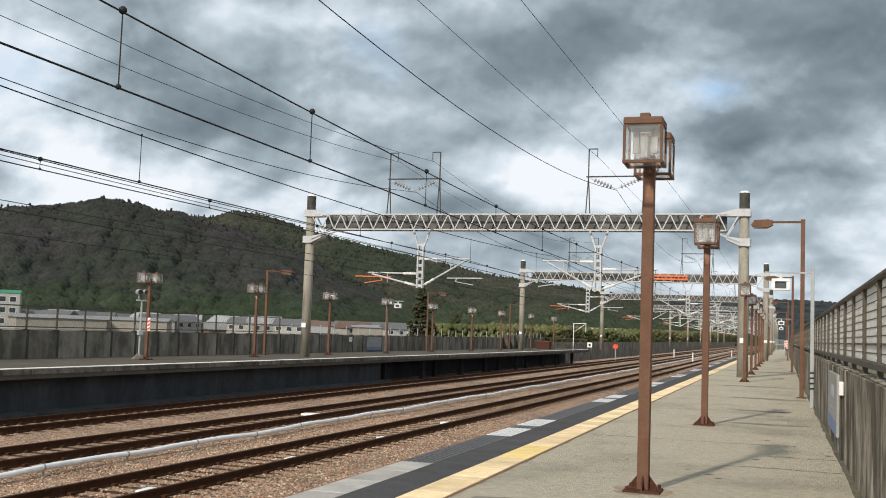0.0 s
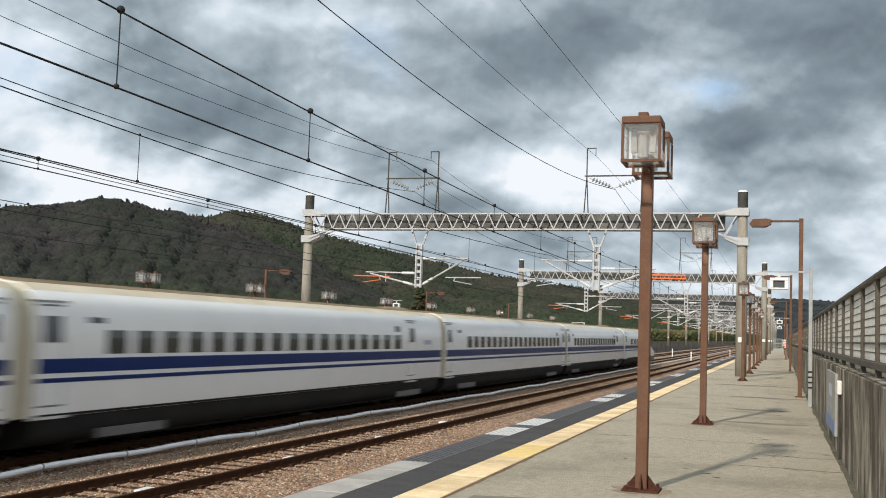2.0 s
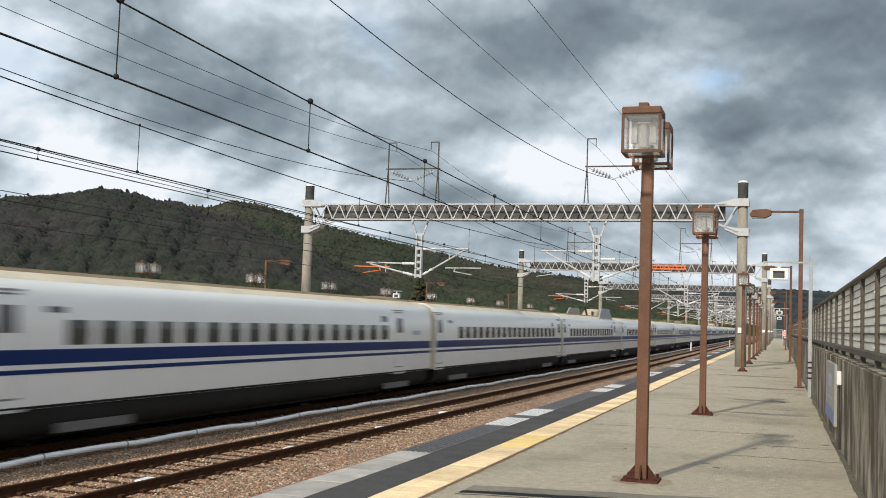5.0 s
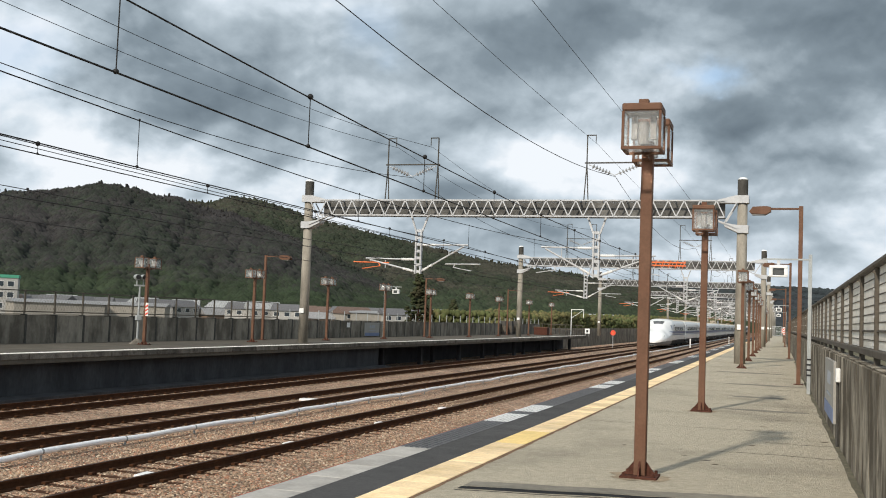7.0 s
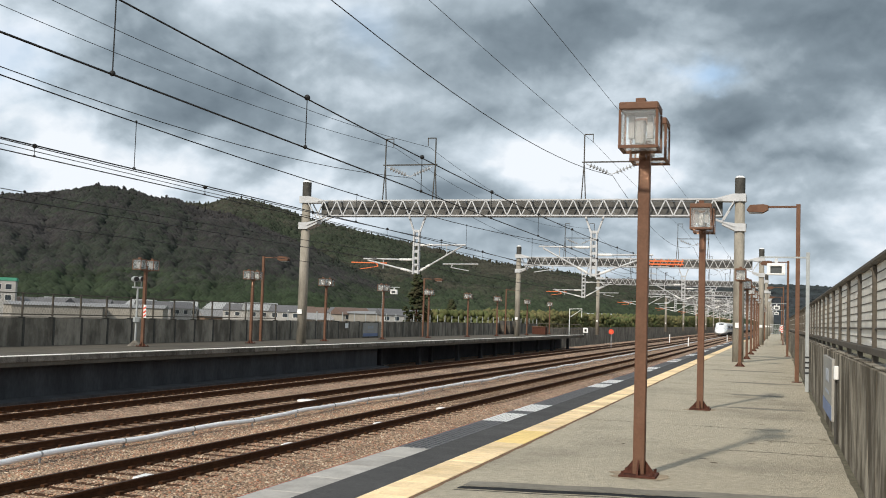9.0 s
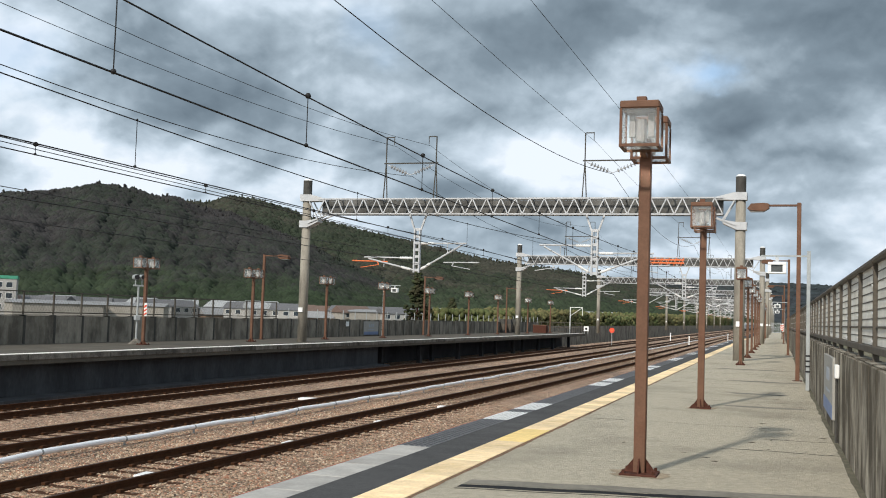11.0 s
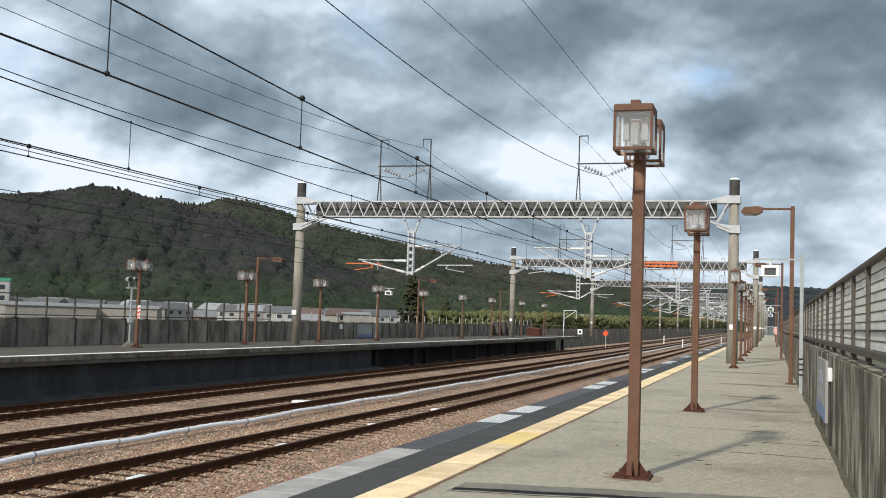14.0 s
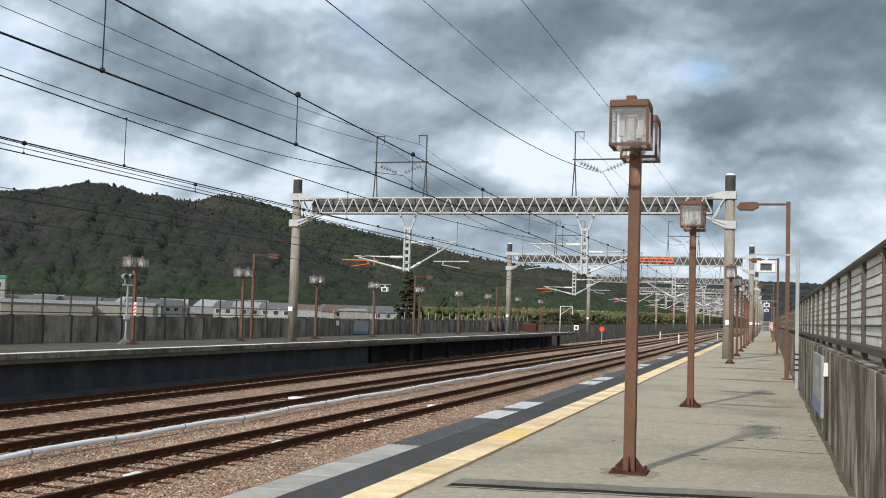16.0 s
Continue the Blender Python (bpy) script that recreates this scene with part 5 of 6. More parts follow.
def lineside():
    # the wall goes on past the end of the far platform
    bm = sweep(B(), [(-27.0, -4), (-26.8, -4), (-26.8, 1.9), (-27.0, 1.9)], lambda s: (cx(s), s, 0), [117, 130, 150, 200, 300, 480, 700])
    tagged(part("wall_west_far", bm, M["far_wall"]), "low dark concrete wall beside the line", "wall", kind="structure")
    # thin posts of a guard fence on the embankment behind the wall
    f = empty("post_fence")
    tagged(f, "row of pale posts joined by a cable behind the wall", "fence")
    me = None
    for i in range(34):
        s = 53 + i * 1.9
        if me is None:
            ob = part("post", rod(B(), (0, 0, -0.1), (0, 0, 0.55), 0.03, n=6), M["pale_grey"], f)
            me = ob.data
        else:
            ob = put_plain("post", me, f)
        ob.matrix_basis = pose(FW - 0.08 + cx(s), s, ZP + 1.1)
    # red disc marker
    t = empty("disc_sign")
    tagged(t, "round orange-red disc sign on a thin post", "sign")
    part("post", rod(B(), (0, 0, -0.3), (0, 0, 1.5), 0.035, n=6), M["galv"], t)
    part("disc", rod(B(), (0, -0.03, 1.68), (0, 0.0, 1.68), 0.30, n=20), M["red"], t)
    part("bar_mark", box(B(), -0.12, 0.12, -0.036, -0.031, 1.62, 1.74), M["orange"], t)
    t.matrix_basis = pose(-20.72, 120.8, 0)
    # white marker posts between the tracks
    first = None
    for x, s in ((-22.9, 161), (-19.9, 170), (-13.9, 139), (-12.5, 191)):
        m = pose(x, s, -0.2)
        if first is None:
            first = empty("marker_post")
            tagged(first, "short white marker post beside the track", "marker post", "marker posts")
            part("post", box(B(), -0.07, 0.07, -0.07, 0.07, 0, 1.35, 0.01), M["white_sign"], first)
            part("cap", box(B(), -0.09, 0.09, -0.09, 0.09, 1.35, 1.45), M["dark"], first)
            first.matrix_basis = m
        else:
            copy_thing(first, m)
    # cantilever of a white tube at the end of the far platform
    t = empty("bracket_post")
    tagged(t, "white post with a braced bracket arm on the platform end", "post")
    part("post", rod(B(), (0, 0, 0), (0, 0, 2.9), 0.045, n=10), M["white_sign"], t)
    bm = rod(B(), (0, 0, 2.85), (1.4, 0, 2.9), 0.032, n=8)
    part("arm", bm, M["white_sign"], t)
    part("brace", rod(B(), (0, 0, 1.9), (1.3, 0, 2.8), 0.026, n=8), M["white_sign"], t)
    part("drop", rod(B(), (1.38, 0, 2.9), (1.38, 0, 1.95), 0.032, n=8), M["white_sign"], t)
    t.matrix_basis = pose(-24.8, 117, ZP)
    t = empty("notice_board")
    tagged(t, "small white notice board on the platform end", "sign")
    for x in (-0.3, 0.3):
        part("leg", rod(B(), (x, 0, 0), (x, 0, 0.5), 0.03, n=6), M["galv"], t)
    part("board", box(B(), -0.45, 0.45, -0.03, 0.03, 0.45, 1.35, 0.01), M["white_sign"], t)
    part("mark", box(B(), -0.2, 0.2, -0.036, -0.031, 0.65, 1.1), M["dark"], t)
    t.matrix_basis = pose(-22.75, 116, ZP) @ Matrix.Diagonal((0.6, 0.6, 0.6, 1))
    t = empty("storage_box")
    tagged(t, "rust-red steel box on the end of the far platform", "box")
    part("body", box(B(), -0.7, 0.7, -0.5, 0.5, 0, 0.75, 0.03), M["rust_base"], t)
    part("lid", box(B(), -0.74, 0.74, -0.54, 0.54, 0.755, 0.85, 0.02), M["brown"], t)
    t.matrix_basis = pose(-26.0, 108, ZP)
    for i, s in enumerate((99, 101.5, 104)):
        c = empty("equipment_case")
        tagged(c, "dark steel equipment case on the platform end", "case", "equipment cases")
        part("body", box(B(), -0.3, 0.3, -0.3, 0.3, 0.02, 1.35, 0.02), M["pole_top"], c)
        part("band", box(B(), -0.305, 0.305, -0.305, 0.305, 0.3, 0.9), M["fence_post"], c)
        c.matrix_basis = pose(-26.6 + cx(s), s, ZP)
    # thin mesh gate across the end of the far platform
    g = empty("end_railing")
    tagged(g, "dull steel railing at the end of the far platform", "railing")
    for i in range(9):
        part("post", rod(B(), (-27.4 + i * 0.66, 0, 0), (-27.4 + i * 0.66, 0, 1.15), 0.03, n=6), M["fence_post"], g)
    for z in (0.6, 1.12):
        part("rail", rod(B(), (-27.4, 0, z), (-22.1, 0, z), 0.03, n=6), M["fence_post"], g)
    g.matrix_basis = pose(cx(117.5), 117.5, ZP)


def put_plain(name, me, parent):
    ob = new(name, me)
    ob.parent = parent
    return ob


lineside()


def loose_slabs():
    first = None
    for x, s, w in ((-15.72, 32.64, 0.42), (-10.92, 16.14, 0.14), (-10.87, 21.59, 0.13), (-10.89, 27.04, 0.13), (-10.99, 32.73, 0.14)):
        m = pose(x + cx(s), s, -0.165, 0, 0, 6) @ Matrix.Diagonal((w, 0.45, 1, 1))
        if first is None:
            first = part("marker_slab", box(B(), -0.7, 0.7, -0.5, 0.5, -0.02, 0.06, 0.02), M["white_sign"])
            tagged(first, "small white slab lying between the rails", "slab", "white slabs")
            first.matrix_basis = m
        else:
            o = copy_thing(first, m)
            o.matrix_basis = m


loose_slabs()


def station_sign(name, w, h, label):
    """A board with a pale top, a blue band and dark bars for its lettering; face towards -y, foot at z = 0."""
    t = empty(name)
    tagged(t, label, "sign", "station signs")
    part("board", box(B(), -w / 2, w / 2, 0, 0.05, 0, h, 0.006), M["sign_board"], t)
    part("band", box(B(), -w / 2 + 0.01, w / 2 - 0.01, -0.006, 0.0, 0.01, h * 0.24), M["blue_sign"], t)
    for i in range(3):
        part("lettering", box(B(), w * (-0.17 + 0.13 * i), w * (-0.09 + 0.13 * i), -0.005, 0.0, h * 0.58, h * 0.80), M["grey_sign"], t)
    part("lettering", box(B(), -w * 0.22, w * 0.22, -0.005, 0.0, h * 0.38, h * 0.43), M["grey_sign"], t)
    return t


def signs():
    a = station_sign("station_sign", 2.6, 0.88, "grey station name board with a blue band on far wall")
    a.matrix_basis = pose(FW + 0.06 + cx(65), 65, ZP + 0.1, 0, 0, 90 + 1)
    b = station_sign("station_sign", 2.9, 0.92, "station name board with a blue band on the parapet")
    b.matrix_basis = pose(0.79 + px(18.2), 18.2, ZP + 0.22, 0, 0, -90 + 1.3)
    t = empty("white_box")
    tagged(t, "white plastic terminal box with a conduit on the parapet", "box")
    part("body", box(B(), -0.06, 0.0, -0.10, 0.10, 0.89, 1.08, 0.01), M["white_sign"], t)
    part("conduit", rod(B(), (-0.03, 0.0, 0.0), (-0.03, 0.0, 0.89), 0.022, n=6), M["pole_top"], t)
    t.matrix_basis = pose(0.828 + px(15.7), 15.7, ZP, 0, 0, 1.3)
    c = empty("square_plate")
    tagged(c, "small white square plate on the far wall", "sign")
    part("plate", box(B(), 0.0, 0.03, -0.22, 0.22, 0.0, 0.3), M["white_sign"], c)
    c.matrix_basis = pose(FW + 0.035 + cx(61), 61, ZP + 0.66)


signs()


def watch_camera():
    """Twin round cameras on a white post with a spread foot."""
    t = empty("camera_post")
    tagged(t, "white post with two round black-faced cameras", "camera post")
    part("post", rod(B(), (0, 0, 0.0), (0, 0, 2.35), 0.045, 0.04, n=10), M["pale_grey"], t)
    bm = B()
    bmesh.ops.create_cone(bm, cap_ends=True, segments=12, radius1=0.32, radius2=0.08, depth=0.22, matrix=Matrix.Translation((0, 0, 0.11)))
    part("foot", bm, M["edge"], t)
    part("fork", box(B(), -0.05, 0.05, -0.22, 0.22, 2.3, 2.36), M["pale_grey"], t)
    for y in (-0.13, 0.13):
        part("stem", rod(B(), (0, y, 2.35), (0, y, 2.6), 0.025, n=6), M["pale_grey"], t)
        c = part("camera_head", rod(B(), (-0.14, y, 2.66), (0.18, y, 2.66), 0.11, n=14), M["pale_grey"], t)
        part("lens", rod(B(), (0.181, y, 2.66), (0.20, y, 2.66), 0.098, n=14), M["dark"], c)
    part("box", box(B(), -0.12, 0.12, -0.1, 0.1, 0.95, 1.15, 0.01), M["pale_grey"], t)
    t.matrix_basis = pose(-25.0 + cx(36.0), 36.0, ZP + 0.02, 0, 0, -38)
    s = empty("striped_board")
    tagged(s, "narrow red and white striped board on the lamp post", "sign", "striped boards")
    part("board", box(B(), -0.06, 0.06, -0.02, 0.0, 0.0, 0.52), M["white_sign"], s)
    for i in range(3):
        bm = B()
        bar(bm, (-0.055, -0.024, 0.05 + i * 0.15), (0.055, -0.024, 0.13 + i * 0.15), 0.02, 0.055)
        part("stripe", bm, M["red"], s)
    s.matrix_basis = pose(-24.5 + cx(35.9), 35.9 - 0.065, ZP + 1.15, 0, 0, 0)
    for y in (72, 104):
        copy_thing(s, pose(0.35 + px(y), y, ZP + 1.2, 0, 0, 0))


watch_camera()


def end_gate():
    g = empty("end_gate")
    tagged(g, "galvanised mesh gate closing the platform end", "gate")
    for x in (-4.0, -2.4, -0.8, 0.7):
        part("post", box(B(), x - 0.04, x + 0.04, -0.04, 0.04, 0, 2.1), M["galv"], g)
    for z in (0.15, 1.1, 2.05):
        part("rail", box(B(), -4.0, 0.7, -0.025, 0.025, z - 0.03, z + 0.03), M["galv"], g)
    for i in range(30):
        x = -3.9 + i * 0.155
        part("bar", box(B(), x - 0.012, x + 0.012, -0.012, 0.012, 0.15, 2.05), M["galv"], g)
    g.matrix_basis = pose(px(228), 228, ZP)


end_gate()


def orange_guard():
    """A bright orange guard clamped over part of the second gantry's beam."""
    s = GANTRIES[2]
    t = empty("orange_guard")
    tagged(t, "bright orange insulated guard clamped on the gantry beam", "guard")
    for z in (7.95, 8.22):
        part("rail", box(B(), -12.0, -8.9, -0.42, -0.36, z - 0.06, z + 0.06), M["orange"], t)
    for i in range(5):
        x = -11.6 + i * 0.6
        part("clamp", bar(B(), (x, -0.39, 7.7), (x + 0.25, -0.39, 8.4), 0.07, 0.05), M["orange"], t)
    t.matrix_basis = pose(cx(s), s, 0, 0, 0, -heading(s))


orange_guard()


# ---- cracks, patches and joints of the platform surface ----
def crack_mark(pts, w, mat, name="crack", uneven=0.5):
    bm = B()
    left, right = [], []
    for x, y in pts:
        ww = w * (1 + uneven * (2 * random.random() - 1))
        left.append(bm.verts.new((x, y - ww / 2, ZP + 0.003)))
        right.append(bm.verts.new((x, y + ww / 2, ZP + 0.003)))
    for i in range(len(pts) - 1):
        bm.faces.new((left[i], left[i + 1], right[i + 1], right[i]))
    bmesh.ops.recalc_face_normals(bm, faces=bm.faces[:])
    for f in bm.faces:
        if f.normal.z < 0:
            f.normal_flip()
    return part(name, bm, mat, FLOOR)


def cracks():
    rng = random.Random(4)
    M["joint"] = material("black_joint_filler", (0.02, 0.02, 0.02), 0.8, scale=6, vary=0.3)
    M["crack"] = material("dark_crack", (0.055, 0.05, 0.045), 0.9, scale=6, vary=0.3)
    M["damp"] = material("damp_dark_patch", (0.25, 0.23, 0.19), 0.9, scale=1.3, vary=0.2, bump=0.5, bscale=130)
    M["dirt_spot"] = material("brown_dirt_spot", (0.12, 0.095, 0.065), 0.9, scale=9, vary=0.3)
    # broad tarred joint across the platform and the thinner one beside it
    pts = [(-3.04 + i * 0.13, 9.55 + 0.22 * i * 0.13 + 0.012 * math.sin(i * 0.8)) for i in range(30)]
    crack_mark(pts, 0.16, M["joint"], "expansion_joint", 0.12)
    crack_mark([(x, y - 0.16) for x, y in pts], 0.03, M["crack"], "expansion_joint", 0.2)
    crack_mark([(x, y + 0.26) for x, y in pts], 0.32, M["damp"], "damp_band", 0.10)
    bm = B()
    a = b = None
    for i in range(300):
        s = 6 + i * 0.15
        w = 0.035 + 0.05 * abs(noise.noise((s * 0.8, 3, 0))) + rng.uniform(0, 0.015)
        c, d = bm.verts.new((-3.049 + px(s), s, ZP + 0.0024)), bm.verts.new((-3.049 + px(s) + w, s, ZP + 0.0024))
        if a:
            bm.faces.new((a, b, d, c))
        a, b = c, d
    M["rust_line"] = material("rusty_brown_edge_stain", (0.20, 0.125, 0.075), 0.9, scale=5, vary=0.3)
    part("rust_streak", bm, M["rust_line"], FLOOR)
    for y0, x0, x1, w in ((17.1, -3.3, -0.4, 0.022), (22.8, -3.4, 0.1, 0.02), (29.0, -3.6, 0.0, 0.03), (35.3, -3.7, -0.3, 0.035), (14.1, -1.0, 0.45, 0.03), (15.6, -0.5, 0.40, 0.03), (44, -3.9, -0.4, 0.04), (53, -4.1, -0.6, 0.05), (64, -4.4, -0.8, 0.06)):
        n = 40
        y = y0
        pts = []
        for i in range(n + 1):
            y += rng.uniform(-0.022, 0.022)
            pts.append((x0 + (x1 - x0) * i / n, y))
        crack_mark(pts, w, M["crack"])
    for x, y, rx, ry in ((-0.2, 21.5, 0.9, 0.25), (-0.4, 25.5, 0.8, 0.3), (-0.3, 31, 1.1, 0.35), (-1.0, 39, 1.4, 0.4)):
        bm = B()
        mid = bm.verts.new((x + px(y), y, ZP + 0.0022))
        vs = [bm.verts.new((x + px(y) + rx * (0.7 + 0.45 * rng.random()) * math.cos(a), y + ry * (0.7 + 0.45 * rng.random()) * math.sin(a), ZP + 0.0022)) for a in np.linspace(0, 2 * math.pi, 26, endpoint=False)]
        for p, q in zip(vs, vs[1:] + vs[:1]):
            bm.faces.new((mid, p, q))
        part("patch", bm, M["damp"], FLOOR)
    for k in range(26):
        y = 12.5 + 30 * rng.random() ** 1.4
        x = rng.uniform(-0.9, 0.72) if k % 3 else rng.uniform(-2.7, 0.5)
        rx, ry = rng.uniform(0.02, 0.09), rng.uniform(0.02, 0.07)
        bm = B()
        vs = [bm.verts.new((x + px(y) + rx * (0.5 + 0.7 * rng.random()) * math.cos(a), y + ry * (0.5 + 0.7 * rng.random()) * math.sin(a), ZP + 0.0034)) for a in np.linspace(0, 2 * math.pi, 9, endpoint=False)]
        bm.faces.new(vs)
        part("stain", bm, M["crack"] if k % 2 else M["dirt_spot"], FLOOR)
    # dirt and moss gathered along the foot of the parapet
    bm = B()
    a = b = None
    for i in range(420):
        s = 5 + i * 0.12
        w = 0.07 + 0.04 * noise.noise((s * 0.45, 0, 0)) + 0.03 * noise.noise((s * 1.9, 5, 0)) + 0.012 * noise.noise((s * 7.9, 5, 0))
        w = max(w, 0.03)
        c, d = bm.verts.new((0.828 + px(s) - w, s, ZP + 0.0026)), bm.verts.new((0.828 + px(s), s, ZP + 0.0026))
        if a:
            bm.faces.new((a, b, d, c))
        a, b = c, d
    M["dirt"] = material("wet_dirt_and_moss", (0.14, 0.128, 0.092), 0.9, scale=4, vary=0.35, bump=0.5, bscale=90)
    part("dirt", bm, M["dirt"], FLOOR)


cracks()


# ---- the express train ----
# side section, from the bottom of the body round the roof: (half width, height)
SECTION = [(1.668, 0.88), (1.68, 1.15), (1.68, 1.60), (1.68, 2.05), (1.672, 2.45), (1.645, 2.80), (1.585, 3.10), (1.45, 3.33), (1.14, 3.49), (0.6, 3.565), (0.0, 3.58)]


def ring_points(scale_w=1.0, top=3.58, base=0.88):
    right = [(w * scale_w, base + (z - 0.88) * (top - base) / 2.70) for w, z in SECTION]
    return right + [(-w, z) for w, z in right[-2::-1]]


def loft(bm, stations):
    """Closed hull through rings of (y, [(x, z), ...])."""
    rings = [[bm.verts.new((x, y, z)) for x, z in pts] for y, pts in stations]
    n = len(rings[0])
    for a, b in zip(rings, rings[1:]):
        for i in range(n):
            bm.faces.new((a[i], a[(i + 1) % n], b[(i + 1) % n], b[i]))
    bm.faces.new(rings[0])
    bm.faces.new(rings[-1][::-1])
    bmesh.ops.recalc_face_normals(bm, faces=bm.faces[:])
    return bm


def side_band(bm, y0, y1, z0, z1, proud=0.006, sides=(-1, 1)):
    """A strip on both flanks that follows the curved side."""
    def w_at(z):
        for (w0, a), (w1, b) in zip(SECTION, SECTION[1:]):
            if a <= z <= b:
                return w0 + (w1 - w0) * (z - a) / (b - a)
        return 1.6
    for s in sides:
        zs = [z0 + (z1 - z0) * i / 3 for i in range(4)]
        q0 = [bm.verts.new((s * (w_at(z) + proud), y0, z)) for z in zs]
        q1 = [bm.verts.new((s * (w_at(z) + proud), y1, z)) for z in zs]
        b0 = [bm.verts.new((s * (w_at(z) - 0.02), y0, z)) for z in zs]
        b1 = [bm.verts.new((s * (w_at(z) - 0.02), y1, z)) for z in zs]
        for i in range(3):
            bm.faces.new((q0[i], q1[i], q1[i + 1], q0[i + 1]))
        bm.faces.new((q0[0], b0[0], b1[0], q1[0]))
        bm.faces.new((q0[3], b0[3], b1[3], q1[3]))
        bm.faces.new((*q0, *b0[::-1]))
        bm.faces.new((*q1, *b1[::-1]))
    bmesh.ops.recalc_face_normals(bm, faces=bm.faces[:])
    return bm


SHARED = {}


def shared_mesh(key, make, mat):
    if key not in SHARED:
        me = bpy.data.meshes.new(key.split("/")[0])
        bm = make()
        bm.to_mesh(me)
        bm.free()
        me.materials.append(mat)
        if key.split("/")[0] in ("body", "end_body", "roof", "roof_shoulder", "gangway", "fairing", "cable_cover", "skirt", "end_skirt", "nose_skirt"):
            for p in me.polygons:
                p.use_smooth = True
            me.set_sharp_from_angle(angle=radians(38))
        SHARED[key] = me
    return SHARED[key]


def put(name, me, parent, m=None, label=""):
    ob = new(name, me)
    ob.parent = parent
    if m is not None:
        ob.matrix_basis = m
    if label:
        ob["label"] = label
    return ob


def bogie_mesh():
    bm = B()
    for sx in (-1, 1):
        box(bm, sx * 1.05 - 0.09, sx * 1.05 + 0.09, -1.7, 1.7, 0.38, 0.62, 0.03)
        for y in (-1.25, 1.25):
            rod(bm, (sx * 0.66, y, 0.434), (sx * 0.80, y, 0.434), 0.43, n=20)
    for y in (-1.25, 1.25):
        rod(bm, (-0.8, y, 0.44), (0.8, y, 0.44), 0.09, n=8)
    return bm


def skirt_ring(k):
    half = [(0.95, 0.22), (1.30, 0.30), (1.52, 0.44), (1.60, 0.62), (1.62, 0.86)]
    return [(x * k, z) for x, z in half] + [(-x * k, z) for x, z in half[::-1]]


def under_parts(car, y0, y1):
    put("skirt", shared_mesh("skirt/%.1f" % (y1 - y0), lambda: loft(B(), [(y, skirt_ring(1.0)) for y in (y0, y1)]), M["train_grey"]), car)
    bm_key = "underframe"
    def uf():
        bm = B()
        box(bm, -1.2, 1.2, -10.5, 10.5, 0.22, 0.5)
        return bm
    put("underframe", shared_mesh(bm_key, uf, M["underframe"]), car)
    for y in (-8.75, 8.75):
        put("bogie", shared_mesh("bogie", bogie_mesh, M["underframe"]), car, pose(0, y, 0))
        for s in (-1, 1):
            put("bogie_cover", shared_mesh("bogie_cover/%d" % s, lambda: box(B(), s * 1.575 - 0.03, s * 1.575 + 0.03, -1.25, 1.25, 0.34, 0.54, 0.01), M["bogie_cover"]), car, pose(0, y, 0), "dusty grey bogie cover")


def windows(car, ys, pitch_w=0.74, z0=2.10, z1=2.60):
    for s in (-1, 1):
        me = shared_mesh("window/%.2f/%d" % (pitch_w, s), lambda: side_band(B(), -pitch_w / 2, pitch_w / 2, z0, z1, 0.004, (s,)), M["train_glass"])
        for y in ys:
            put("window", me, car, pose(0, y, 0))


def doors(car, ys):
    for s in (-1, 1):
        seal = shared_mesh("door_seal/%d" % s, lambda: side_band(B(), -0.40, 0.40, 1.08, 3.09, 0.004, (s,)), M["seam"])
        leaf = shared_mesh("door/%d" % s, lambda: side_band(B(), -0.375, 0.375, 1.12, 3.05, 0.007, (s,)), M["train_white"])
        pane = shared_mesh("door_window/%d" % s, lambda: side_band(B(), -0.29, 0.29, 2.34, 2.86, 0.011, (s,)), M["door_glass"])
        step = shared_mesh("step/%d" % s, lambda: box(B(), min(s * 1.62, s * 1.72), max(s * 1.62, s * 1.72), -0.5, 0.5, 0.85, 0.90), M["train_door"])
        drip = shared_mesh("drip_rail/%d" % s, lambda: side_band(B(), -0.55, 0.55, 3.13, 3.17, 0.02, (s,)), M["seam"])
        for y in ys:
            d = put("door", leaf, car, pose(0, y, 0), "closed white sliding door")
            put("door_seal", seal, d)
            put("door_window", pane, d)
            put("drip_rail", drip, d)
            put("step", step, d)


def common_roof(car, y0, y1):
    n = "%.1f" % (y1 - y0)
    put("roof_shoulder", shared_mesh("roof_shoulder/" + n, lambda: loft(B(), [(y, [(1.40, 3.358), (1.13, 3.503), (0.6, 3.577), (-0.6, 3.577), (-1.13, 3.503), (-1.40, 3.358)]) for y in (y0 + 0.02, y1 - 0.02)]), M["shoulder"]), car, None, "dusty cream roof edge")
    put("roof", shared_mesh("roof/" + n, lambda: loft(B(), [(y, [(1.02, 3.525), (0.6, 3.61), (0, 3.635), (-0.6, 3.61), (-1.02, 3.525)]) for y in (y0 + 0.02, y1 - 0.02)]), M["train_roof"]), car, None, "dirty brown roof")


def hump(y0, y1, w, h, lead=0.35):
    """A rounded roof cover with sloping ends."""
    def ring(k, u):
        return [(w * k, 3.5), (w * k * 0.95, 3.5 + u * 0.55), (w * k * 0.75, 3.5 + u * 0.9), (0, 3.5 + u), (-w * k * 0.75, 3.5 + u * 0.9), (-w * k * 0.95, 3.5 + u * 0.55), (-w * k, 3.5)]
    d = (y1 - y0) * lead
    return loft(B(), [(y0, ring(0.8, 0.1)), (y0 + d * 0.5, ring(0.92, h * 0.6)), (y0 + d, ring(1, h)), (y1 - d, ring(1, h)), (y1 - d * 0.5, ring(0.92, h * 0.6)), (y1, ring(0.8, 0.1))])


